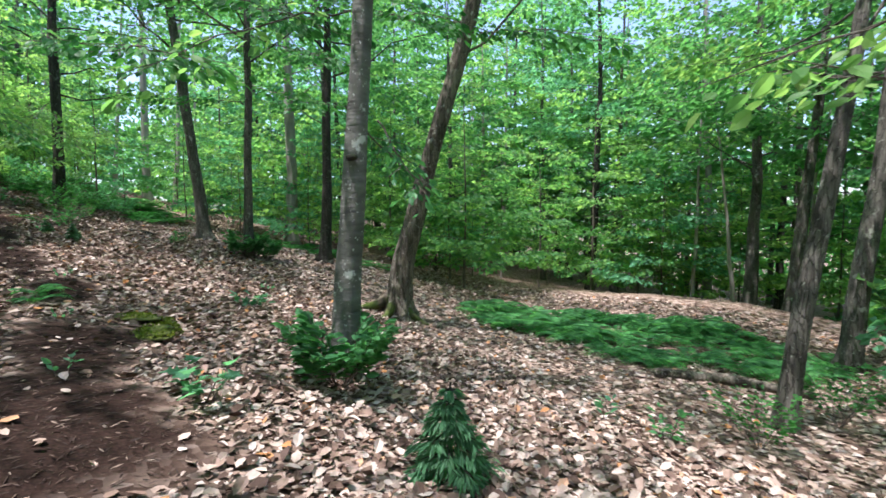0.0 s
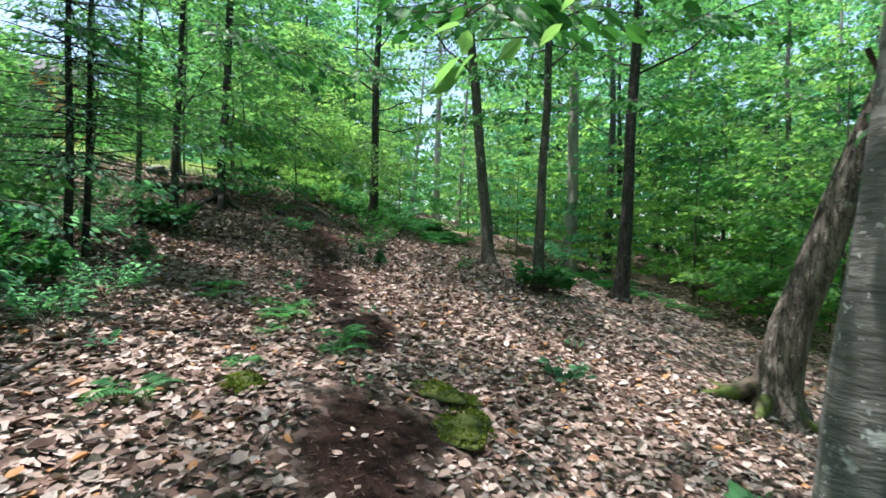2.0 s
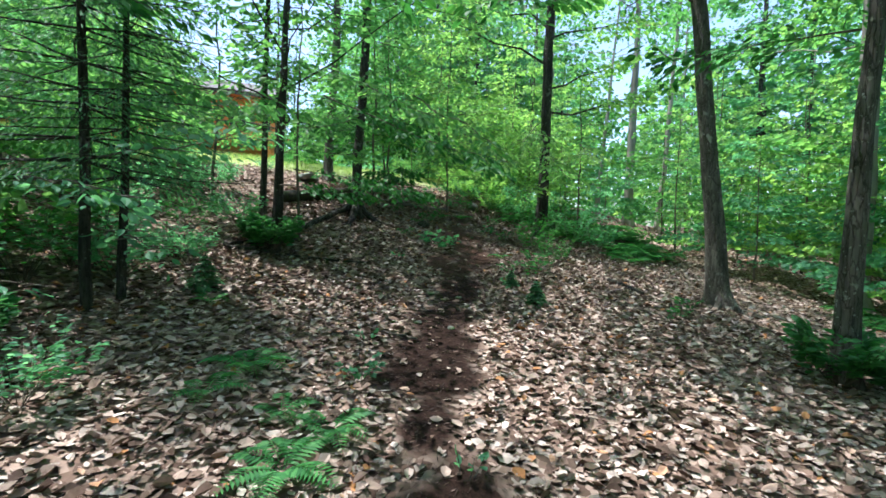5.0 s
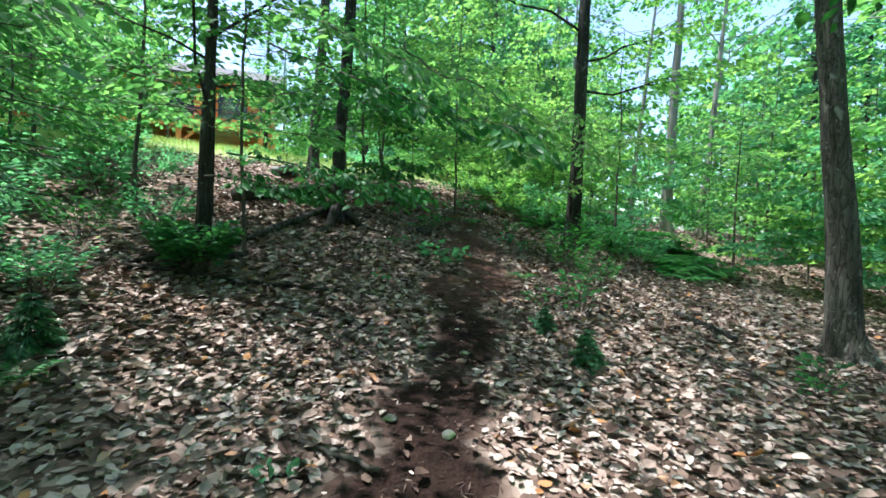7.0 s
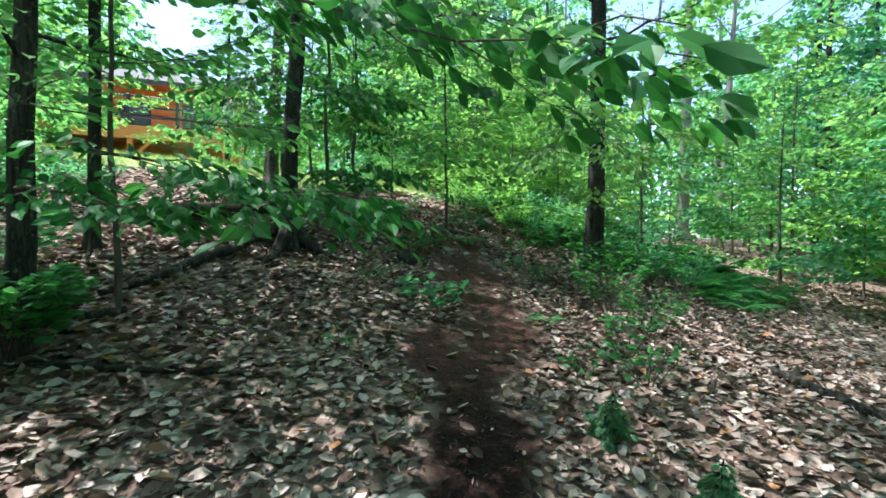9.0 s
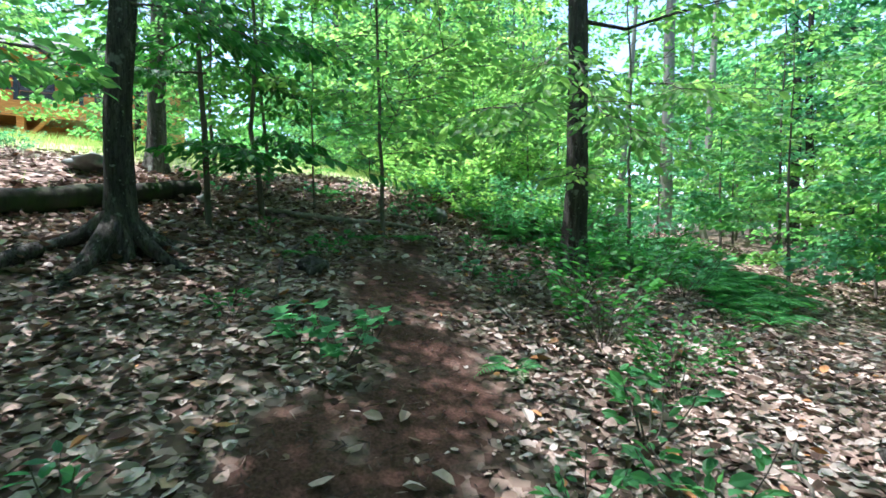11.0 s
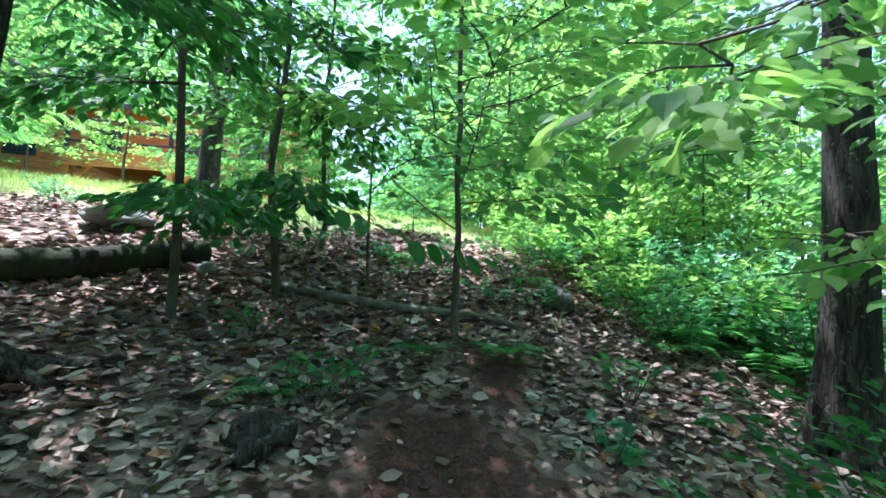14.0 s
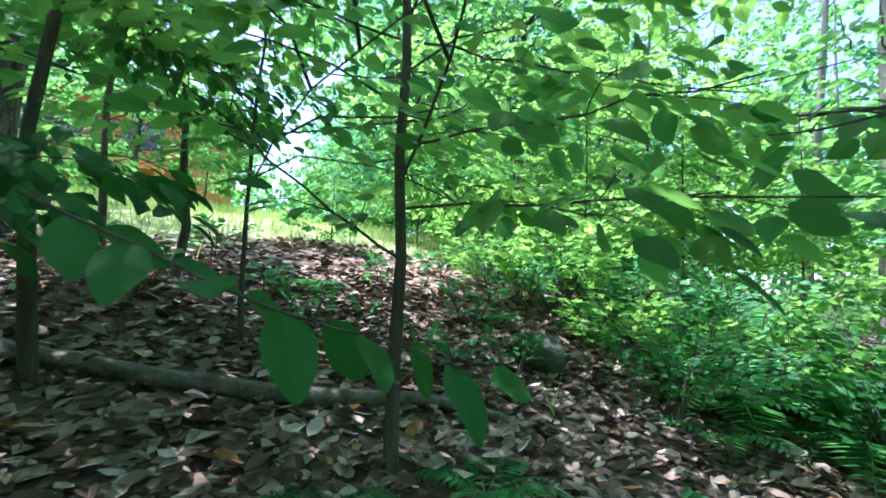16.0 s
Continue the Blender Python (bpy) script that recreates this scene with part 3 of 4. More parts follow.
scatter(46, 10.0, 24.0, 2.2, TALL, "tree", "tall forest tree with a leafy crown", "tree", "trees of the wood")
scatter(100, 8.6, 19.0, 1.2, YOUNG, "young_tree", "bushy young beech of the understory", "sapling", "understory saplings", (0.7, 1.25))
scatter(125, 19.0, 38.0, 2.2, TALL_FAR, "tree", "tall forest tree with a leafy crown", "tree", "trees of the wood", (0.9, 1.3))
scatter(85, 17.0, 34.0, 1.8, YOUNG_FAR, "young_tree", "bushy young beech of the understory", "sapling", "understory saplings", (1.0, 1.6))
# far woods, all round but for the gap over the clearing
clumps, each = 4800, 26
a = rng.uniform(0, 2 * math.pi, clumps)
d = rng.uniform(38, 64, clumps)
fx, fy = -6 + d * np.cos(a), 5 + d * np.sin(a)
tops = 19 + 4 * np.sin(a * 5 + 1) + 2.5 * np.sin(a * 17) + 1.5 * np.sin(a * 41 + 2)
off = np.abs((a - math.radians(183) + math.pi) % (2 * math.pi) - math.pi) / math.radians(10)
tops = tops * (1 - 0.72 * np.exp(-off ** 4)) * (1 - 0.6 * np.exp(-(np.abs(a - math.radians(137)) / math.radians(4.5)) ** 4))
fz = height(fx, fy) + rng.uniform(0, 1, clumps) ** 1.15 * tops
n = clumps * each
P = np.repeat(np.stack([fx, fy, fz], -1), each, 0) + rng.normal(size=(n, 3)) * np.array([1.3, 1.3, 0.8])
tagged(new("far_woods", leaf_mesh("far_woods", P, rng.normal(size=(n, 3)), rng.normal(size=(n, 3)), rng.uniform(0.35, 0.8, n), FLAT_LEAF, M_CANOPY_LEAF)), "distant green woodland seen between the trunks", "woods", kind="stuff")

# bushes that can be told apart: x, y, which, scale
# by the clearing, maple-leaved ones (2, 4): brighter leaf colour stands in for sun
for x, y, k, sc in [(-17.2, 11.4, 2, 0.55), (-16.6, 12.4, 4, 0.7), (-15.6, 13.0, 4, 0.6), (-18.2, 12.6, 2, 0.9), (-19.0, 11.2, 4, 0.8), (-17.4, 13.8, 2, 0.7), (-14.6, 14.0, 1, 0.6), (-13.0, 15.2, 0, 0.8), (-11.2, 16.0, 1, 0.9),
                    (-9.6, 1.2, 3, 0.8), (-13.0, 1.4, 3, 0.9), (-11.2, 0.6, 3, 1.0), (-16.6, 1.4, 3, 0.9), (-15.2, -0.8, 0, 0.8), (-12.4, -0.6, 1, 0.9), (-8.0, 0.4, 3, 0.9), (-7.0, 0.2, 0, 0.9), (-9.0, -0.6, 1, 1.0), (-5.2, 0.4, 3, 0.8), (-17.6, 10.6, 4, 0.55), (-20.2, 10.4, 2, 1.1), (-21.5, 12.0, 0, 1.2),
                     (-21.0, -1.5, 0, 0.8), (-19.6, -0.6, 2, 0.9), (-21.0, 4.9, 0, 0.9), (-22.4, 1.2, 2, 0.7), (-18.8, -3.0, 2, 1.0), (-24.6, -2.6, 2, 0.8), (-25.0, -5.2, 0, 1.0), (-19.2, 9.6, 3, 0.6), (-18.2, 5.0, 3, 0.45), (-17.6, 8.2, 3, 0.35), (-22.0, 5.8, 3, 0.7), (-15.5, 0.6, 0, 0.9), (-18.4, -1.4, 1, 1.0), (5.0, 4.4, 3, 0.6), (7.6, 7.0, 1, 0.8), (0.4, 17.0, 0, 1.0), (4.6, 18.0, 1, 1.1)]:
    tree_at(x, y, YOUNG[k], "leafy young bush among the trees", "bush", "bush", "bushes of the understory", R2.uniform(0, 360), sc)

# beech leaf colour darkened to stand in for shade under the canopy
M_SHADED_LEAF = leaf_material("shaded_leaf", (0.022, 0.10, 0.028), (0.04, 0.165, 0.04), (0.075, 0.24, 0.05), 0.4)


# ---- boughs that hang over the trail ----
def bough(name, base, tip, count, width, size, mat, label, side=4, shape=OVAL_LEAF, r=0.012):
    """A leafy bough between two places, with side twigs."""
    base, tip = np.array(base, float), np.array(tip, float)
    ob = new(name)
    ob.matrix_world = pose(*base)
    tagged(ob, label, "branch")
    v = tip - base
    st = Stems()
    line = bent((0, 0, 0), v, 9, 0.12)
    st.tube(line, np.linspace(r, 0.002, 9), 6)
    sp = [spray(line[1], v, count // 2, width * 0.5, size, 0.6)]
    lat = np.cross(v, (0, 0, 1.0))
    lat /= np.linalg.norm(lat)
    for i in range(side):
        k = 2 + int(i * 6 / side)
        e = line[k] + lat * (1 if i % 2 else -1) * width * rng.uniform(0.6, 1.0) + v / np.linalg.norm(v) * width * 0.6 + np.array([0, 0, rng.uniform(-0.15, 0.1) * width])
        tw = bent(line[k], e, 4, 0.15)
        st.tube(tw, np.linspace(r * 0.4, 0.0015, 4), 4)
        sp.append(spray(tw[0], e, count // (2 * side), width * 0.3, size, 0.6))
    P, D, N, S = joined(sp)
    tagged(part("stem", st.mesh("stem", M_TWIG), ob), kind="stuff")
    part("foliage", leaf_mesh("leaves", P, D, N, S, shape, mat), ob)
    return ob


bough("beech_bough", (-10.0, 4.9, 4.1), (-7.75, 6.85, 2.95), 300, 0.55, 0.11, M_SHADED_LEAF, "beech bough with broad green leaves over the trail", 8)
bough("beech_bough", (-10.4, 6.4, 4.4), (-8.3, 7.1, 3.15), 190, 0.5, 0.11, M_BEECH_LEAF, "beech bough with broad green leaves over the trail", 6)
bough("beech_bough", (-10.2, 4.5, 3.0), (-8.5, 6.15, 2.62), 420, 0.5, 0.09, M_SHADED_LEAF, "low beech bough beside the trail with leaves coloured as in shade", 9)
bough("beech_bough", (-10.2, 4.3, 2.75), (-8.9, 5.5, 2.62), 220, 0.4, 0.095, M_SHADED_LEAF, "low beech bough beside the trail with leaves coloured as in shade", 5)
bough("beech_bough", (-13.0, 10.4, 4.0), (-11.25, 8.3, 3.38), 210, 0.5, 0.11, M_MAPLE_LEAF, "light-green bough reaching from an oak", 7)
bough("beech_bough", (-12.9, 10.4, 3.3), (-11.6, 9.5, 3.1), 110, 0.5, 0.11, M_MAPLE_LEAF, "light-green bough reaching from an oak", 7)
bough("beech_bough", (-13.72, 8.35, 3.5), (-12.6, 8.98, 3.4), 44, 0.3, 0.12, M_BEECH_LEAF, "long level twig of a beech sapling", 5, BROAD_LEAF, 0.006)
bough("beech_bough", (-13.74, 8.35, 3.75), (-12.75, 8.9, 3.68), 44, 0.32, 0.12, M_BEECH_LEAF, "long level twig of a beech sapling", 5, BROAD_LEAF, 0.006)
bough("beech_bough", (-13.74, 8.35, 3.3), (-13.3, 7.6, 3.75), 34, 0.25, 0.10, M_BEECH_LEAF, "rising twig of a beech sapling", 4, r=0.006)


def leafy_twig(base, tip, leaves, size, mat, label):
    """A thin twig with broad single leaves set alternately, hanging with their faces tilted up."""
    base, tip = np.array(base, float), np.array(tip, float)
    ob = new("beech_twig")
    ob.matrix_world = pose(*base)
    tagged(ob, label, "branch")
    v = tip - base
    line = bent((0, 0, 0), v, 8, 0.06)
    st = Stems()
    st.tube(line, np.linspace(0.004, 0.0015, 8), 6)
    part("stem", st.mesh("stem", M_TWIG), ob)
    ax = v / np.linalg.norm(v)
    lat = np.cross(ax, (0, 0, 1.0))
    for i in range(leaves):
        s = 0.12 + 0.88 * i / (leaves - 1)
        p = np.array([np.interp(s * 7, np.arange(8), line[:, k]) for k in range(3)])
        side = -1 if i % 2 else 1
        d = ax * rng.uniform(0.3, 0.8) + lat * side * rng.uniform(0.5, 1.0) + np.array([0, 0, rng.uniform(-0.9, 0.15)])
        nrm = np.array([rng.uniform(0.3, 0.9), rng.normal() * 0.3, 0.7])
        part("leaf", leaf_mesh("leaf", [p], [d], [nrm], [size * rng.uniform(0.8, 1.15)], BROAD_LEAF, mat), ob)


leafy_twig((-13.15, 7.45, 3.36), (-12.79, 8.33, 3.05), 12, 0.155, M_SHADED_LEAF, "twig with large toothed beech leaves at knee height")
bough("beech_bough", (-13.6, 10.2, 4.1), (-12.5, 9.2, 3.55), 80, 0.45, 0.11, M_BEECH_LEAF, "light-green bough reaching from an oak", 7)
bough("beech_bough", (-13.8, 8.4, 4.2), (-13.1, 9.3, 3.85), 70, 0.45, 0.11, M_MAPLE_LEAF, "upper bough of a beech sapling", 6, r=0.006)
bough("beech_bough", (-13.8, 8.3, 4.2), (-13.2, 7.5, 4.0), 60, 0.4, 0.11, M_MAPLE_LEAF, "upper bough of a beech sapling", 6, r=0.006)
bough("beech_bough", (-10.3, 5.0, 4.6), (-8.6, 6.2, 3.6), 220, 0.6, 0.115, M_BEECH_LEAF, "beech bough with broad green leaves over the trail", 8)
bough("beech_bough", (-7.4, 1.5, 2.1), (-6.0, 2.7, 1.75), 80, 0.4, 0.10, M_COOL_LEAF, "cool-green low bough beside the trail", 7)
bough("beech_bough", (-7.8, 2.2, 2.5), (-6.6, 3.4, 2.3), 80, 0.4, 0.10, M_COOL_LEAF, "cool-green low bough beside the trail", 7)
bough("beech_bough", (-6.6, 1.0, 1.8), (-5.3, 2.0, 1.5), 80, 0.4, 0.10, M_COOL_LEAF, "cool-green low bough beside the trail", 7)
bough("beech_bough", (-8.8, 2.4, 3.6), (-7.4, 4.2, 3.3), 140, 0.6, 0.11, M_BEECH_LEAF, "high green bough reaching towards the trail", 8)
bough("beech_bough", (-14.25, 7.0, 3.75), (-13.3, 7.35, 3.45), 170, 0.4, 0.115, M_SHADED_LEAF, "level bough of a beech sapling with shade in its leaf colour", 6, r=0.006)
bough("beech_bough", (-14.25, 7.0, 3.6), (-13.6, 6.2, 3.45), 170, 0.4, 0.115, M_SHADED_LEAF, "level bough of a beech sapling with shade in its leaf colour", 6, r=0.006)
bough("beech_bough", (-13.7, 6.45, 3.5), (-12.95, 6.9, 3.3), 120, 0.35, 0.115, M_SHADED_LEAF, "level bough of a beech sapling with shade in its leaf colour", 6, r=0.006)
# overhead boughs, canopy shade put into their darker leaf colour
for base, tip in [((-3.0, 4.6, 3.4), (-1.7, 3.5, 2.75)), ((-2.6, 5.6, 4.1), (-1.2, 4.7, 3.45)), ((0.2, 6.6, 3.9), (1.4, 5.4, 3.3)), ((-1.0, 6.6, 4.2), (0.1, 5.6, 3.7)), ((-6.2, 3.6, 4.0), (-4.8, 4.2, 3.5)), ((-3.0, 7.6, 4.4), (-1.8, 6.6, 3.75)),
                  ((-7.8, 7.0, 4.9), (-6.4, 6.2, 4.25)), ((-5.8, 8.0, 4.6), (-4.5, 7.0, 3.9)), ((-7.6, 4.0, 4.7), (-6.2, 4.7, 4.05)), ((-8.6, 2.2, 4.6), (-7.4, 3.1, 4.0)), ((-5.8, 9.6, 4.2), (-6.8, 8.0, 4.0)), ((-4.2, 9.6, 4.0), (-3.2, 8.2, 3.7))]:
    bough("beech_bough", base, tip, 190, 0.75, 0.12, M_SHADED_LEAF, "spreading beech bough above the slope with shade-coloured leaves", 9)
# high boughs added mainly to cast shade on the slope below
for base, tip in [((-8.7, 10.6, 6.0), (-8.1, 7.0, 6.9)), ((-8.5, 10.7, 7.2), (-6.9, 7.6, 8.0)), ((-5.75, 9.7, 5.6), (-6.6, 6.7, 6.4)), ((-5.2, 12.2, 7.2), (-5.0, 9.0, 7.8)), ((-9.0, 10.4, 7.6), (-9.8, 7.4, 8.4))]:
    bough("beech_bough", base, tip, 620, 1.5, 0.14, M_CANOPY_LEAF, "high bough added to shade the leaf-strewn slope", 10, FLAT_LEAF, 0.03)
# boughs by the young trees, shade put into the leaf colour too
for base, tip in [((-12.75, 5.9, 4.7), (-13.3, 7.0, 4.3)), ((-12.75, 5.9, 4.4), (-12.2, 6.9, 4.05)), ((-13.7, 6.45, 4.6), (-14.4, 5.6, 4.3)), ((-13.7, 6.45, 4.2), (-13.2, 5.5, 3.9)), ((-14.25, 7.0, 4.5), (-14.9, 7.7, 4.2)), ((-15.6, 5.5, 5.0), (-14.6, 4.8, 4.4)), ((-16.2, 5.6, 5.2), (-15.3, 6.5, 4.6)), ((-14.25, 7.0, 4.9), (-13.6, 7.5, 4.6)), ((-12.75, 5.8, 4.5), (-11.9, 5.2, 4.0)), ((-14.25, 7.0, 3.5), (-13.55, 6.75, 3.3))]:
    bough("beech_bough", base, tip, 190, 0.6, 0.105, M_SHADED_LEAF, "beech bough among the young trees with leaves coloured as in shade", 9)
for base, tip in [((-12.96, 10.6, 4.7), (-11.6, 9.85, 3.65)), ((-13.0, 10.5, 4.9), (-11.95, 9.35, 3.95)), ((-12.9, 10.7, 4.2), (-11.5, 10.3, 3.35)), ((-12.6, 11.4, 4.4), (-11.1, 10.6, 3.8))]:
    bough("maple_bough", base, tip, 170, 0.6, 0.12, M_MAPLE_LEAF, "light-green maple bough reaching over the ferns", 9)
bough("maple_bough", (4.0, 4.2, 2.9), (1.95, 2.65, 2.05), 60, 0.4, 0.12, M_MAPLE_LEAF, "sunlit yellow-green maple bough", 6)
bough("maple_bough", (3.6, 4.6, 2.4), (2.2, 3.1, 2.2), 40, 0.35, 0.12, M_MAPLE_LEAF, "sunlit yellow-green maple bough", 6)
bough("beech_bough", (-0.8, 5.0, 3.6), (-1.45, 3.05, 2.4), 55, 0.35, 0.115, M_MAPLE_LEAF, "drooping light-green beech bough", 6)
bough("beech_bough", (-0.7, 5.4, 2.6), (0.05, 4.75, 1.75), 60, 0.35, 0.11, M_SHRUB, "drooping dark-green beech bough beside a trunk", 6)
bough("beech_bough", (-0.75, 4.75, 2.6), (-0.35, 5.5, 1.95), 40, 0.3, 0.11, M_SHRUB, "drooping dark-green beech bough beside a trunk", 6)
bough("beech_bough", (-7.8, 2.7, 2.7), (-6.6, 4.2, 2.9), 70, 0.5, 0.11, M_COOL_LEAF, "cool-green bough reaching towards the trail", 6)
bough("beech_bough", (-7.9, 2.7, 2.1), (-6.7, 3.6, 1.95), 40, 0.3, 0.10, M_COOL_LEAF, "cool-green bough reaching towards the trail", 6)


# ---- conifers ----
def conifer_meshes(h, r, reach, tiers, mat, first=0.1):
    st, limbs = Stems(), Stems()
    line = bent((0, 0, -0.2), (0.02 * h, 0, h), 10, 0.04)
    st.tube(line, np.linspace(r, 0.008, 10), 8)
    parts = []
    for i in range(tiers):
        s = first + (1 - first) * (i + rng.random() * 0.6) / tiers
        p = np.array([np.interp(s * h, line[:, 2], line[:, k]) for k in (0, 1)] + [s * h])
        for b in range(5):
            az = b * 1.2566 + i * 0.7 + rng.normal() * 0.25
            L = reach * (1.05 - s) * rng.uniform(0.7, 1.1)
            e = p + np.array([math.cos(az) * L, math.sin(az) * L, -0.12 * L])
            limbs.tube(bent(p, e, 4, 0.08), np.linspace(0.012, 0.003, 4), 4)
            parts.append(spray(p, e, int(120 * L / reach) + 10, L * 0.36, 0.10, 0.3))
    P, D, N, S = joined(parts)
    return st.mesh("trunk", M_BARK_DARK), limbs.mesh("limb", M_BARK_DARK), leaf_mesh("needles", P, D, N, S, (np.array([(0, 0, 0), (0.5, 0.09, 0), (1, 0, -0.05), (0.5, -0.09, 0)]), np.array([(0, 2, 1), (0, 3, 2)])), mat)


def conifer_at(x, y, meshes, label, scale=1.0, turn=0.0):
    ob = thing("conifer", x, y, label, "conifer", turn=turn)
    ob.scale = (scale, scale, scale)
    part("trunk", meshes[0], ob)
    tagged(part("limb", meshes[1], ob), kind="stuff")
    part("crown", meshes[2], ob)


HEMLOCK = conifer_meshes(6.5, 0.055, 1.7, 22, M_NEEDLE, 0.2)
SPRUCE = conifer_meshes(8.0, 0.09, 2.2, 26, M_NEEDLE, 0.1)
BABY = conifer_meshes(0.7, 0.012, 0.38, 9, M_NEEDLE, 0.05)
conifer_at(-8.1, 2.6, HEMLOCK, "slim dark hemlock with drooping boughs")
conifer_at(-8.4, 2.78, HEMLOCK, "slim dark hemlock with drooping boughs", 0.9, 80)
conifer_at(-22.8, 4.2, SPRUCE, "blue-green spruce at the edge of the clearing", 0.95)
conifer_at(0.62, 3.35, BABY, "small dark fir seedling in the leaf litter", 0.85)
conifer_at(-8.3, 7.6, BABY, "small dark fir seedling in the leaf litter", 0.5, 40)
conifer_at(-9.0, 7.6, BABY, "small dark fir seedling in the leaf litter", 0.42, 90)
conifer_at(-8.75, 3.5, BABY, "small dark fir seedling in the leaf litter", 0.6, 150)


# ---- low plants ----
def shrub_mesh(h, spread, stems, count, size, mat, shape=OVAL_LEAF):
    st = Stems()
    parts = []
    for i in range(stems):
        az = i * 2.4 + rng.normal() * 0.3
        s = spread * rng.uniform(0.4, 1.0)
        e = np.array([math.cos(az) * s, math.sin(az) * s, h * rng.uniform(0.6, 1.0)])
        tw = bent((math.cos(az) * 0.02, math.sin(az) * 0.02, -0.05), e, 5, 0.15)
        st.tube(tw, np.linspace(0.007, 0.002, 5), 4)
        parts.append(spray(tw[1], e, count // stems, spread * 0.35, size, 0.45))
    P, D, N, S = joined(parts)
    return st.mesh("stems", M_TWIG), leaf_mesh("leaves", P, D, N, S, shape, mat)


def plant_at(x, y, meshes, name, label, category, group="", scale=1.0, turn=0.0):
    ob = thing(name, x, y, label, category, group, turn=turn)
    ob.scale = (scale, scale, scale)
    tagged(part("stalk", meshes[0], ob), kind="stuff")
    part("foliage", meshes[1], ob)


BUSH = shrub_mesh(0.68, 0.52, 20, 900, 0.12, M_SHRUB)
# shade beside the trail is put into this shrub's darker leaf colour
BIGBUSH = shrub_mesh(1.25, 1.0, 14, 420, 0.11, M_SHADED_LEAF)
# yellow-green maple leaves, the brighter tone standing in for sunlight
MAPLEBUSH = shrub_mesh(1.1, 0.9, 16, 520, 0.12, M_MAPLE_LEAF, LOBED_LEAF)
LIGHTBUSH = shrub_mesh(0.9, 0.8, 16, 520, 0.1, M_COOL_LEAF)
SEEDLING = [shrub_mesh(0.28, 0.22, 4, 26, 0.12, M_COOL_LEAF, LOBED_LEAF), shrub_mesh(0.2, 0.16, 3, 12, 0.09, M_COOL_LEAF), shrub_mesh(0.4, 0.3, 6, 60, 0.09, M_SHRUB)]
plant_at(-0.66, 4.38, BUSH, "bush", "dense dark-green bush at the foot of a beech", "bush")
for x, y, sc, tn in [(-5.8, 9.6, 0.95, 20), (-5.5, 9.95, 0.8, 120), (-10.3, 4.2, 0.9, 60), (-10.5, 4.0, 0.7, 200), (-6.9, 2.2, 0.8, 30)]:
    plant_at(x, y, BUSH, "bush", "dark-green bush at the foot of a tree", "bush", "bushes beside the trail", sc, tn)
for x, y, sc, tn in [(-11.1, 9.35, 0.68, 0), (-11.9, 9.75, 0.75, 90), (-10.4, 9.3, 0.5, 200), (-14.3, 10.1, 0.6, 40), (-15.2, 10.9, 0.7, 140), (-13.7, 11.2, 0.9, 250), (-12.3, 11.2, 0.8, 10), (-16.2, 10.5, 0.6, 70), (3.1, 5.6, 0.5, 10), (4.4, 6.9, 0.6, 100), (-6.3, 1.9, 0.7, 40), (-5.4, 1.5, 0.6, 140), (-8.6, 1.9, 0.8, 0), (-10.9, 3.0, 0.6, 30)]:
    plant_at(x, y, BIGBUSH, "shrub", "loose leafy shrub beside the trail", "shrub", "shrubs beside the trail", sc, tn)
for x, y, sc, tn in [(-14.5, 10.6, 0.7, 0), (-15.2, 11.4, 0.9, 70), (-16.0, 10.9, 0.8, 150), (-16.6, 11.6, 0.9, 220), (-14.2, 11.6, 0.8, 300), (-15.6, 12.3, 1.0, 20), (-17.4, 11.9, 1.0, 90), (-16.9, 10.0, 0.7, 190), (-17.8, 10.6, 0.8, 260), (-13.4, 11.9, 0.8, 340), (-15.9, 9.9, 0.6, 130), (-12.4, 11.9, 0.8, 40), (-18.6, 11.6, 1.0, 0),
                     (-5.6, 2.3, 0.6, 0), (-6.4, 2.8, 0.6, 60), (-5.9, 1.3, 0.9, 130), (-7.2, 1.7, 0.9, 200), (-8.9, 2.6, 0.7, 280), (-9.6, 3.2, 0.6, 20), (-11.6, 3.6, 0.7, 80), (-12.6, 2.6, 0.9, 15), (-13.4, 3.0, 0.8, 75), (-11.4, 1.9, 1.0, 140), (-10.4, 2.2, 0.8, 220), (-9.8, 3.0, 0.6, 300), (-14.2, 2.2, 1.0, 30), (-12.2, 1.2, 1.1, 190), (-8.2, 1.3, 0.9, 250), (-9.2, 2.1, 0.8, 100), (-14.6, 3.2, 0.5, 10), (-16.2, 4.0, 0.45, 0)]:
    plant_at(x, y, LIGHTBUSH, "shrub", "light-green leafy shrub in the understory", "shrub", "shrubs beside the trail", sc, tn)
for x, y, sc, tn in [(-15.0, 10.3, 0.7, 10), (-15.9, 10.3, 0.9, 80), (-16.7, 10.8, 1.1, 150), (-17.5, 10.0, 1.0, 220), (-18.3, 10.9, 1.2, 300), (-16.2, 9.7, 0.7, 40), (-17.2, 11.9, 1.3, 120), (-14.6, 11.2, 0.8, 200)]:
    plant_at(x, y, MAPLEBUSH, "shrub", "yellow-green maple shrub with sunlight in its leaf colour", "shrub", "maple shrubs by the clearing", sc, tn)
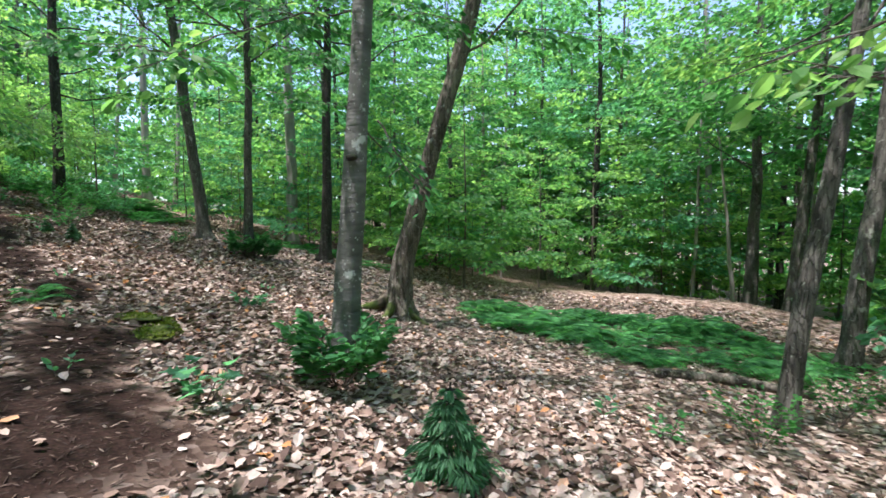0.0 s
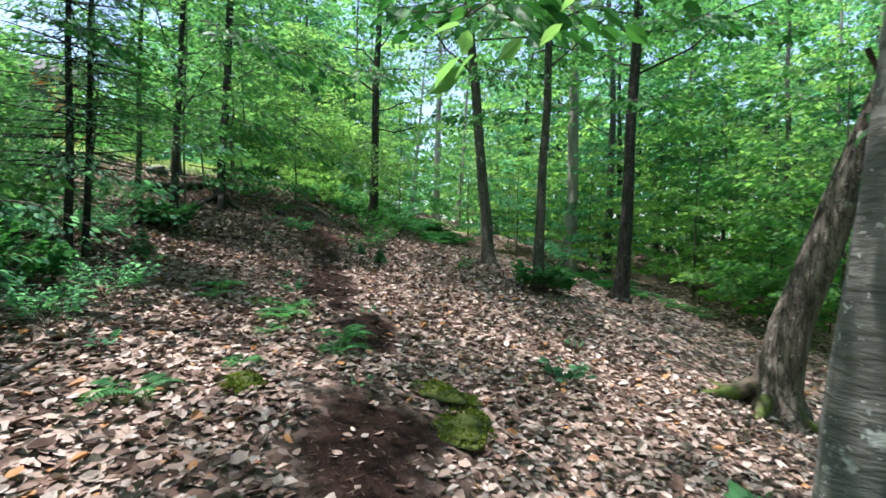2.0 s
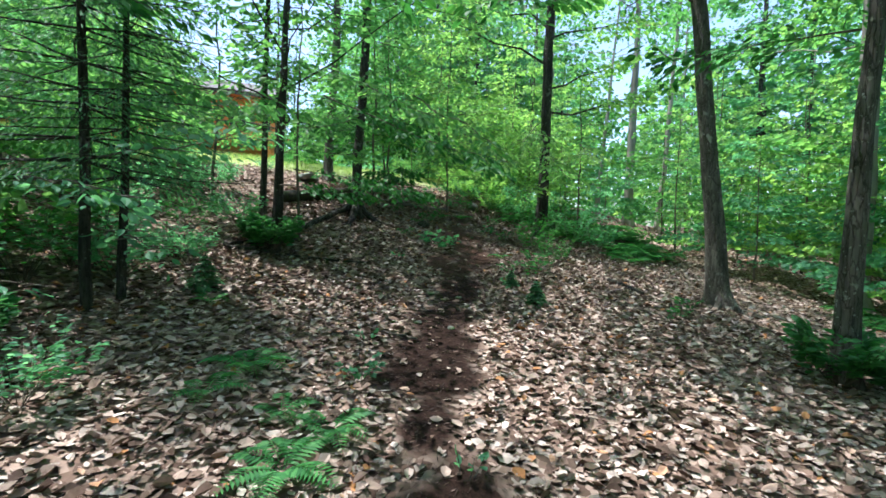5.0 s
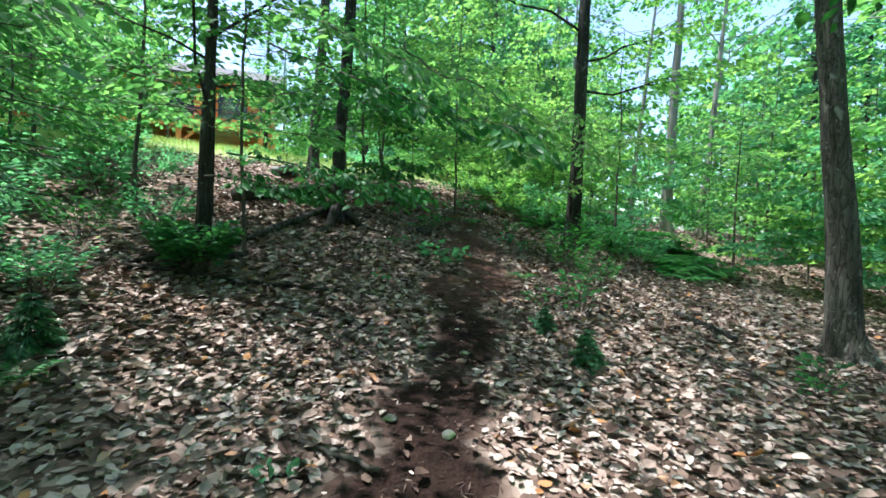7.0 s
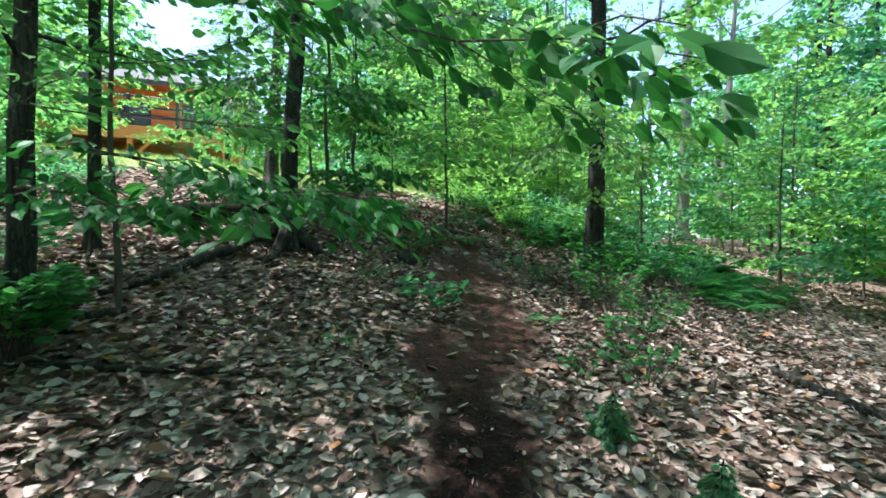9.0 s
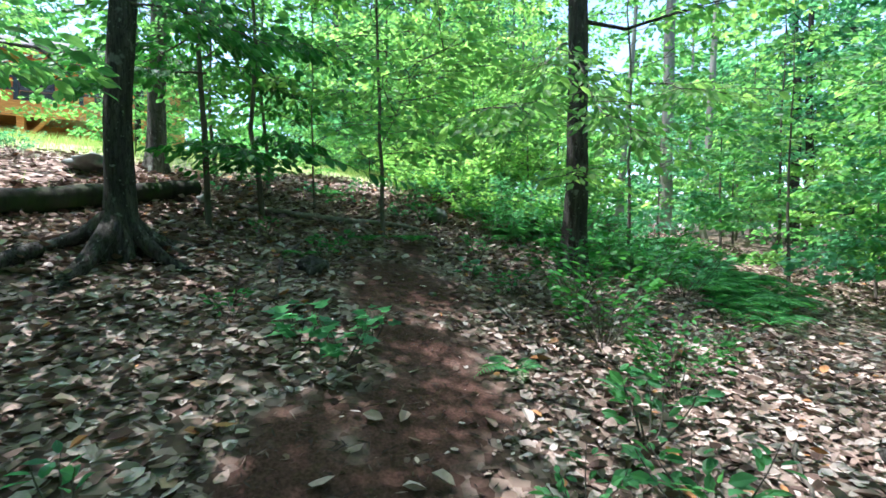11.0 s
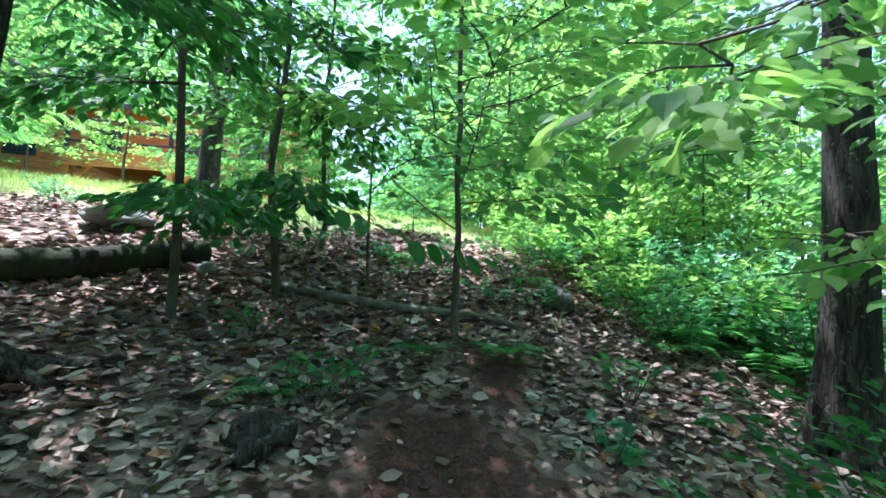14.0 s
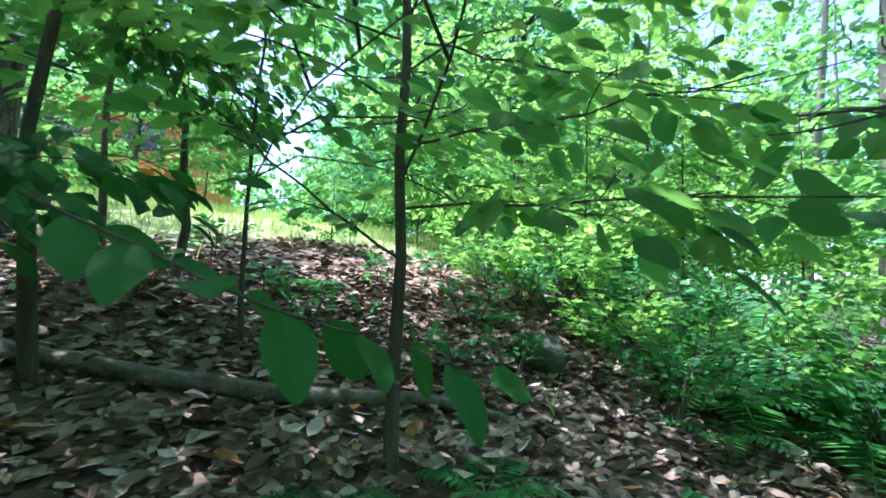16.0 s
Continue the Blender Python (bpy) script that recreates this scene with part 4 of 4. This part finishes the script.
for x, y, k, sc in [(-1.27, 3.45, 0, 1.3), (-3.0, 6.15, 0, 1.1), (-2.99, 6.43, 0, 0.8), (-11.36, 7.09, 0, 1.2), (-11.13, 7.31, 0, 1.2), (-11.47, 7.6, 0, 0.9), (-13.04, 7.63, 2, 0.8), (-12.93, 7.5, 2, 0.7), (-7.79, 9.75, 2, 0.8), (-9.72, 7.96, 2, 0.7), (-9.02, 7.58, 1, 0.9), (-7.54, 9.35, 2, 0.6), (-9.54, 8.41, 2, 1.0), (-10.1, 8.7, 2, 1.1), (-13.6, 7.0, 2, 0.6), (-15.0, 8.0, 2, 0.9),
                    (-2.3, 3.2, 1, 0.8), (-3.6, 4.1, 1, 0.7), (-6.6, 4.9, 0, 0.8), (-5.3, 5.3, 1, 0.8), (-4.9, 2.6, 1, 0.9), (1.7, 5.4, 1, 1.1), (2.2, 5.1, 2, 0.8), (-14.6, 9.2, 2, 0.9), (-15.4, 9.2, 2, 1.0), (-14.9, 8.7, 1, 1.0), (-12.2, 9.2, 2, 0.8), (-12.7, 9.0, 0, 0.9), (-13.3, 9.4, 2, 0.9), (-7.3, 5.1, 1, 0.8), (-10.3, 6.2, 1, 0.9), (-11.7, 6.7, 2, 0.6), (-3.6, 7.4, 1, 0.9), (-15.2, 7.0, 2, 0.9), (-15.6, 7.7, 0, 0.9), (-16.0, 8.6, 2, 0.9), (-15.3, 8.4, 1, 0.9), (-16.3, 7.2, 2, 1.0), (-15.8, 6.4, 2, 0.9), (-14.9, 6.5, 1, 0.9), (-16.6, 9.3, 2, 1.0), (-14.7, 8.9, 0, 0.8)]:
    plant_at(x, y, SEEDLING[k], "seedling", "small green broadleaf seedling in the leaf litter", "seedling", "seedlings in the litter", sc, R2.uniform(0, 360))


def fern_mesh(fronds, length):
    """A rosette of arching fronds with paired leaflets."""
    st, P, D, N, S = Stems(), [], [], [], []
    for i in range(fronds):
        az = i * 2 * math.pi / fronds + rng.normal() * 0.25
        L = length * rng.uniform(0.75, 1.1)
        s = np.linspace(0, 1, 16)
        out, up = L * 0.85 * s, L * (0.75 * s - 0.72 * s * s)
        c, d = math.cos(az), math.sin(az)
        line = np.stack([out * c, out * d, up], -1)
        st.tube(line[::3], np.linspace(0.004, 0.0015, 6), 4)
        for k in range(2, 16):
            w = L * 0.24 * math.sin(math.pi * (0.12 + 0.85 * s[k])) ** 0.8
            for side in (-1, 1):
                P.append(line[k])
                D.append((-d * side + 0.35 * c, c * side + 0.35 * d, -0.1))
                N.append((-0.2 * c, -0.2 * d, 1))
                S.append(w)
    narrow = (np.array([(0, -0.10, 0), (0.5, 0.15, 0.02), (1, 0, -0.06), (0.5, -0.15, 0.02)]), np.array([(0, 2, 1), (0, 3, 2)]))
    return st.mesh("stems", M_FERN), leaf_mesh("fronds", P, D, N, S, narrow, M_FERN)


FERNS = [fern_mesh(7, 0.5), fern_mesh(9, 0.6), fern_mesh(5, 0.42)]


def fern_at(x, y, k, sc):
    ob = thing("fern", x, y, "green fern with arching fronds", "fern", "ferns on the forest floor", turn=R2.uniform(0, 360))
    ob.scale = (sc, sc, sc)
    tagged(part("stalk", FERNS[k][0], ob), kind="stuff")
    part("foliage", FERNS[k][1], ob)


for x, y, k, sc in [(-6.9, 4.06, 1, 0.8), (-6.5, 3.8, 2, 0.9), (-5.9, 4.6, 0, 0.8), (-5.55, 4.3, 1, 0.75), (-4.76, 4.66, 0, 0.9), (-4.45, 4.42, 0, 0.8), (-4.1, 2.68, 2, 1.0), (-6.2, 4.3, 2, 0.8), (-5.2, 4.0, 2, 0.7), (-4.5, 3.5, 2, 0.7), (-13.7, 8.7, 1, 0.7), (-13.6, 8.1, 0, 0.7), (-13.0, 7.3, 2, 0.8), (-15.8, 8.0, 1, 0.7), (-15.5, 9.4, 1, 0.7), (-8.4, 3.6, 2, 0.8), (-10.9, 8.4, 2, 0.8)]:
    fern_at(x, y, k, sc)
# the fern beds: centre, half sizes, turn, count
for a, b, u, v, turn, count in [(2.4, 10.4, 3.4, 1.5, -20, 110), (-13.4, 13.6, 2.4, 1.1, 150, 60), (-14.6, 12.2, 2.2, 1.0, 150, 44), (-6.5, 14.6, 3.0, 0.8, 165, 30), (-16.5, 14.5, 2.5, 1.0, 140, 14), (-15.2, 10.9, 1.2, 0.8, 150, 18)]:
    for i in range(count):
        q, w = R2.uniform(0, 2 * math.pi), R2.random() ** 0.5
        p, r = u * w * math.cos(q), v * w * math.sin(q)
        c, d = math.cos(radians(turn)), math.sin(radians(turn))
        fern_at(a + p * c - r * d, b + p * d + r * c, R2.randrange(3), R2.uniform(0.8, 1.7))

# grass of the clearing
n = 42000
gxs, gys = rng.uniform(-26, -14.2, n), rng.uniform(-6, 11, n)
keep = (lawn(gxs, gys) > 0.3) | (rng.random(n) < 0.02)
gxs, gys = gxs[keep], gys[keep]
n = len(gxs)
P = np.stack([gxs, gys, height(gxs, gys) - 0.01], -1)
D = np.stack([rng.normal(size=n) * 0.35, rng.normal(size=n) * 0.35, np.ones(n)], -1)
N = rng.normal(size=(n, 3))
tagged(new("grass", leaf_mesh("grass", P, D, N, rng.uniform(0.08, 0.26, n), (np.array([(0, -0.03, 0), (0, 0.03, 0), (1, 0, 0.15)]), np.array([(0, 1, 2)])), M_GRASS)), "tall pale-green meadow grass in the sunlit clearing", "grass", kind="stuff")


M_LOG = bark_material("rotten_log", (0.012, 0.011, 0.009), (0.05, 0.045, 0.036), moss=(0.028, 0.045, 0.012))

M_LOG_GREY = bark_material("weathered_log", (0.09, 0.08, 0.068), (0.27, 0.24, 0.205), scale=14.0, stretch=(1, 1, 1))

# ---- logs, sticks, stones, moss ----
def on_ground(pts, lift):
    pts = np.asarray(pts, float)
    return np.column_stack([pts, height(pts[:, 0], pts[:, 1]) + lift])


def log_at(name, pts, radii, mat, label, category, lift=None, sides=10):
    pts = np.asarray(pts, float)
    s = np.linspace(0, len(pts) - 1, 4 * len(pts))
    xy = np.column_stack([np.interp(s, np.arange(len(pts)), pts[:, k]) for k in (0, 1)])
    xy += rng.normal(size=xy.shape) * 0.012
    r = np.interp(s, np.arange(len(radii)), radii)
    line = on_ground(xy, r * 0.95 if lift is None else lift)
    st = Stems()
    ends = np.vstack([line[0] + (line[0] - line[1]) * 0.02, line, line[-1] + (line[-1] - line[-2]) * 0.02])
    st.tube(ends, np.r_[0.002, r, 0.002], sides, 0.06)
    tagged(new(name, st.mesh(name, mat)), label, category)


log_at("fallen_log", [(-14.42, 6.72), (-14.26, 7.5), (-14.2, 8.1), (-14.22, 8.5), (-14.15, 8.95)], [0.04, 0.043, 0.04, 0.034, 0.024], M_LOG_GREY, "thin weathered grey fallen log across the trail", "log")
log_at("fallen_log", [(-13.1, 4.3), (-13.6, 5.0), (-14.2, 5.65), (-14.75, 6.25)], [0.125, 0.125, 0.12, 0.1], M_LOG, "thick dark mossy fallen log among trees", "log")
log_at("fallen_log", [(-10.9, 4.65), (-10.4, 3.4), (-10.0, 5.65)], [0.035, 0.03, 0.015], M_BARK_DARK, "dark fallen branch in the leaf litter", "log")
log_at("fallen_log", [(-9.7, 10.0), (-9.2, 9.95), (-8.7, 9.88)], [0.04, 0.045, 0.03], M_BARK_DARK, "short dark fallen branch in the leaf litter", "log")
log_at("fallen_log", [(2.6, 8.0), (3.6, 8.1), (4.6, 7.9)], [0.07, 0.08, 0.05], M_MOSSBARK, "dark fallen log beside the fern bed", "log")
log_at("fallen_log", [(-12.6, 5.4), (-11.9, 4.9), (-11.2, 4.4)], [0.06, 0.05, 0.03], M_BARK_DARK, "dark fallen branch in the leaf litter", "log")
for pts, r in [([(0.8, 5.95), (1.3, 5.2), (2.07, 4.27)], 0.016), ([(1.2, 6.3), (2.2, 5.2), (2.7, 4.5)], 0.012), ([(-4.3, 2.0), (-5.0, 2.35), (-5.9, 2.7)], 0.016), ([(-5.05, 2.2), (-5.05, 2.7), (-5.04, 3.15)], 0.013), ([(-1.4, 4.2), (-0.9, 4.0), (-0.5, 3.9)], 0.014), ([(-0.2, 4.4), (0.4, 3.9), (0.7, 3.2)], 0.014), ([(-2.1, 2.4), (-2.6, 2.8)], 0.01), ([(-7.6, 5.2), (-7.3, 5.6)], 0.016), ([(-12.0, 7.0), (-12.8, 7.1), (-13.6, 7.4)], 0.012), ([(-11.4, 8.8), (-12.1, 8.9), (-12.5, 9.3)], 0.014), ([(-8.2, 9.0), (-7.6, 9.3)], 0.014), ([(-6.2, 10.9), (-7.4, 10.8)], 0.015), ([(-3.2, 8.6), (-2.4, 8.9)], 0.014), ([(-4.0, 9.4), (-3.4, 9.2)], 0.012), ([(0.2, 7.4), (0.5, 6.6), (0.3, 6.0)], 0.016), ([(-1.3, 5.0), (-1.7, 4.2)], 0.008), ([(-11.3, 5.0), (-10.6, 5.0)], 0.01), ([(-3.1, 3.1), (-3.6, 3.6)], 0.008), ([(-9.9, 9.6), (-9.4, 8.9)], 0.012)]:
    log_at("stick", pts, [r, r * 0.9, r * 0.5], M_TWIG, "dry brown stick lying on fallen leaves", "stick", lift=0.03, sides=6)


M_MOSSROCK = bark_material("mossy_rock", (0.07, 0.075, 0.065), (0.16, 0.165, 0.15), moss=(0.045, 0.085, 0.02), stretch=(1, 1, 1))


def lump(name, x, y, size, mat, label, category, sink=0.25, rough=0.12, turn=0.0):
    bm = bmesh.new()
    bmesh.ops.create_icosphere(bm, subdivisions=3, radius=1.0)
    seed = rng.uniform(0, 50)
    for v in bm.verts:
        k = 1 + rough * 2.2 * noise.noise(v.co * 1.3 + Vector((seed, 0, 0))) + rough * noise.noise(v.co * 4 + Vector((0, seed, 0)))
        v.co = Vector((v.co.x * size[0], v.co.y * size[1], v.co.z * size[2])) * k
    for f in bm.faces:
        f.smooth = True
    me = bpy.data.meshes.new(name)
    bm.to_mesh(me)
    bm.free()
    me.materials.append(mat)
    ob = new(name, me)
    ob.matrix_world = pose(x, y, float(height(x, y)) + size[2] * (0.5 - sink), 0, 0, turn)
    return tagged(ob, label, category)


for x, y, a, b, c in [(-2.86, 4.46, 0.3, 0.2, 0.05), (-2.95, 4.62, 0.2, 0.16, 0.06), (-3.43, 4.73, 0.28, 0.16, 0.05), (-4.02, 3.32, 0.2, 0.15, 0.05), (-3.2, 4.85, 0.16, 0.12, 0.04)]:
    pad = lump("moss_cushion", x, y, (a, b, c * 0.7), M_MOSS, "yellow-green moss cushion beside the trail", "moss", 0.3, 0.35, 0.0)
    q, w = rng.uniform(0, 2 * math.pi, 420), rng.random(420) ** 0.5
    px, py = a * w * np.cos(q) * 1.1, b * w * np.sin(q) * 1.1
    P = np.stack([px, py, c * 0.7 * np.sqrt(np.maximum(1 - w * w, 0)) - 0.012], -1)
    tuft = part("tuft", leaf_mesh("tuft", P, rng.normal(size=(420, 3)) * 0.6 + np.array([0, 0, 1.0]), rng.normal(size=(420, 3)), rng.uniform(0.02, 0.045, 420), FLAT_LEAF, M_MOSS_BLADE), pad)
    tagged(tuft, kind="stuff")
bm = bmesh.new()
bmesh.ops.create_icosphere(bm, subdivisions=2, radius=1.0)
for v in bm.verts:
    k = 1 + 0.25 * noise.noise(v.co * 2)
    v.co = Vector((0.155 + 0.06 * v.co.x * k, -0.075 + 0.035 * v.co.y * k, 2.1 + 0.032 * v.co.z * k))
me = bpy.data.meshes.new("branch_scar")
bm.to_mesh(me)
bm.free()
me.materials.append(M_LOG)
part("branch_scar", me, old_beech, "dark oval branch scar")
lump("boulder", -14.85, 9.5, (0.2, 0.18, 0.16), M_MOSSROCK, "mossy grey boulder beside the trail", "boulder", 0.1, 0.15)
lump("rock", -15.6, 5.0, (0.38, 0.26, 0.12), M_STONE, "flat pale grey rock behind a log", "rock", -0.1, 0.25)
lump("rock", -14.5, 6.35, (0.11, 0.08, 0.06), M_STONE, "small grey rock in the leaf litter", "rock", 0.0, 0.15)
for x, y in [(-8.65, 6.6), (-8.8, 6.25), (-7.5, 6.05), (-7.75, 5.75), (-12.2, 8.35), (-13.1, 8.75)]:
    lump("stone", x, y, (0.048, 0.04, 0.02), M_MOSSROCK, "small flat grey stone on the trail", "stone", 0.1, 0.15, rng.uniform(0, 180))
lump("stump", -12.6, 7.34, (0.15, 0.12, 0.09), M_BARK_DARK, "low rotten dark stump in the leaf litter", "stump", 0.2, 0.3)
lump("stump", -0.95, 8.6, (0.1, 0.1, 0.07), M_MOSSBARK, "low mossy stump in the leaf litter", "stump", 0.2, 0.3)


# ---- the house beyond the clearing ----
M_SIDING = plain_material("orange_siding", (0.50, 0.17, 0.045), (0.72, 0.28, 0.08), 4.0, (1, 1, 8), 0.6)
M_ROOF = plain_material("roof_shingle", (0.06, 0.055, 0.055), (0.13, 0.12, 0.12), 12.0)
M_RAIL = plain_material("dark_rail", (0.015, 0.02, 0.035), (0.04, 0.05, 0.08), 12.0, roughness=0.5)
M_CONCRETE = plain_material("concrete", (0.42, 0.41, 0.39), (0.58, 0.57, 0.54), 5.0)
M_PANE = plain_material("window_pane", (0.03, 0.04, 0.05), (0.06, 0.07, 0.08), 2.0, roughness=0.05, relief=0.0)


def box_mesh(name, lo, hi, mat, bevel=0.0):
    bm = bmesh.new()
    bmesh.ops.create_cube(bm, size=1.0)
    for v in bm.verts:
        v.co = Vector([(lo[k] + hi[k]) / 2 + v.co[k] * (hi[k] - lo[k]) for k in range(3)])
    if bevel:
        bmesh.ops.bevel(bm, geom=bm.edges[:], offset=bevel, segments=1, affect="EDGES")
    me = bpy.data.meshes.new(name)
    bm.to_mesh(me)
    bm.free()
    me.materials.append(mat)
    return me


HX, HZ = -28.0, 5.0
DECK = 1.2
house = thing("house", HX, -1.0, "orange-stained wooden house on a pale concrete base", "house", z=HZ)
part("foundation", box_mesh("foundation", (-6, -6, -1.5), (0, 5.2, 0.5), M_CONCRETE), house, "pale concrete foundation")
wall = part("wall", box_mesh("wall", (-6, -6, 0.5), (-0.03, 5.2, 3.7), M_SIDING), house)
board = box_mesh("board", (-0.03, -6.0, 0), (0.012, 5.2, 0.185), M_SIDING, 0.006)
for i in range(16):
    b = part("board", board, wall)
    b.location = (0, 0, 0.52 + 0.2 * i)
part("roof", mesh_from("roof", [(0.9, -6.6, 3.4), (0.9, 5.8, 3.4), (-3, 5.8, 4.9), (-3, -6.6, 4.9), (-6.9, -6.6, 3.4), (-6.9, 5.8, 3.4), (0.9, -6.6, 3.6), (0.9, 5.8, 3.6), (-3, 5.8, 5.1), (-3, -6.6, 5.1), (-6.9, -6.6, 3.6), (-6.9, 5.8, 3.6)],
                       [(0, 1, 2, 3), (3, 2, 5, 4), (6, 9, 8, 7), (9, 10, 11, 8), (0, 6, 7, 1), (4, 5, 11, 10), (1, 7, 8, 2), (2, 8, 11, 5), (0, 3, 9, 6), (3, 4, 10, 9)], M_ROOF), house, "dark shingled roof")
for y in (-4.4, -1.6, 1.4, 3.6):
    win = part("window", box_mesh("window", (-0.02, y - 0.55, 1.75), (0.05, y + 0.55, 2.95), M_RAIL, 0.01), house, "dark-framed window")
    part("pane", box_mesh("pane", (0.05, y - 0.47, 1.83), (0.056, y + 0.47, 2.87), M_PANE), win)
deck = thing("deck", HX + 0.05, -1.0, "raised orange wooden deck with a dark railing", "deck", z=HZ + DECK - 2.0)
part("floor", box_mesh("floor", (0.0, -1.2, 2.0), (2.6, 5.0, 2.22), M_SIDING, 0.01), deck)
part("skirt", box_mesh("skirt", (2.604, -1.2, 1.75), (2.65, 5.0, 2.2), M_SIDING, 0.005), deck)
for y in (-1.1, 1.9, 4.9):
    part("post", box_mesh("post", (2.4, y - 0.09, -1.0), (2.58, y + 0.09, 2.0), M_SIDING, 0.01), deck)
    part("brace", mesh_from("brace", [(2.45, y + 0.08, 1.2), (2.53, y + 0.08, 1.2), (2.53, y + 0.78, 1.99), (2.45, y + 0.78, 1.99), (2.45, y + 0.08, 1.05), (2.53, y + 0.08, 1.05), (2.53, y + 0.92, 1.99), (2.45, y + 0.92, 1.99)], [(0, 1, 2, 3), (4, 7, 6, 5), (0, 3, 7, 4), (1, 5, 6, 2)], M_SIDING), deck)
for y in (-1.15, 0.35, 1.85, 3.35, 4.9):
    part("railing_post", box_mesh("railing_post", (2.5, y - 0.05, 2.224), (2.6, y + 0.05, 3.3), M_RAIL, 0.006), deck)
for z in (2.5, 2.85, 3.2):
    part("rail", box_mesh("rail", (2.52, -1.2, z), (2.58, 4.95, z + 0.07), M_RAIL, 0.006), deck)

# ---- leaf litter ----
def litter(n, x0, x1, y0, y1, near, far, small, large, curl):
    lx, ly = rng.uniform(x0, x1, n), rng.uniform(y0, y1, n)
    d = np.full(n, 1e9)
    for a, b in zip(TRAIL[:-1], TRAIL[1:]):
        v = b - a
        s = np.clip(((lx - a[0]) * v[0] + (ly - a[1]) * v[1]) / (v @ v), 0, 1)
        d = np.minimum(d, np.hypot(lx - a[0] - s * v[0], ly - a[1] - s * v[1]))
    keep = (d >= near) & (d < far) & (rng.random(n) > 0.96 * np.minimum(1.6 * bare(lx, ly), 1.0)) & (lawn(lx, ly) < 0.5)
    lx, ly = lx[keep], ly[keep]
    n = len(lx)
    az = rng.uniform(0, 2 * math.pi, n)
    P = np.stack([lx, ly, height(lx, ly) + rng.uniform(0.0, 0.03, n)], -1)
    D = np.stack([np.cos(az), np.sin(az), rng.normal(size=n) * 0.2], -1)
    N = np.stack([rng.normal(size=n) * 0.32, rng.normal(size=n) * 0.32, np.ones(n)], -1)
    return P, D, N, small + (large - small) * rng.random(n) ** 1.4, rng.uniform(*curl, n)


P, D, N, S, C = litter(270000, -20, 5, -3, 13, 0.0, 4.2, 0.03, 0.118, (-1.2, 2.2))
tagged(new("leaf_litter", leaf_mesh("leaf_litter", P, D, N, S, DRY_LEAF, M_LITTER, C)), "dry curled tan and brown fallen leaves by the trail", "leaf litter", kind="stuff")
P, D, N, S, C = litter(110000, -21, 10, -6, 20, 4.2, 12.0, 0.07, 0.13, (-1.5, 2.5))
tagged(new("leaf_litter", leaf_mesh("leaf_litter", P, D, N, S, FLAT_LEAF, M_LITTER, C)), "dry tan fallen leaves under the trees", "leaf litter", kind="stuff")

# needles, twigs and crumbs on the bare earth
M_CRUMB = island_material("crumb", [(0.0, (0.012, 0.008, 0.006)), (0.6, (0.045, 0.026, 0.019)), (0.93, (0.10, 0.068, 0.05)), (1.0, (0.28, 0.21, 0.17))])
n = 60000
lx, ly = rng.uniform(-14.5, 0.5, n), rng.uniform(1.0, 9.5, n)
keep = bare(lx, ly) > 0.15
lx, ly = lx[keep], ly[keep]
n = len(lx)
az = rng.uniform(0, 2 * math.pi, n)
P = np.stack([lx, ly, height(lx, ly) + rng.uniform(0.001, 0.012, n)], -1)
D = np.stack([np.cos(az), np.sin(az), rng.normal(size=n) * 0.15], -1)
N = np.stack([rng.normal(size=n) * 0.3, rng.normal(size=n) * 0.3, np.ones(n)], -1)
sliver = (np.array([(0, 0, 0), (0.5, 0.07, 0.05), (1, 0, 0.02), (0.5, -0.07, 0.0)]), np.array([(0, 2, 1), (0, 3, 2)]))
tagged(new("forest_debris", leaf_mesh("forest_debris", P, D, N, rng.uniform(0.02, 0.08, n), sliver, M_CRUMB)), "brown needles and crumbs on the trodden earth", "debris", kind="stuff")
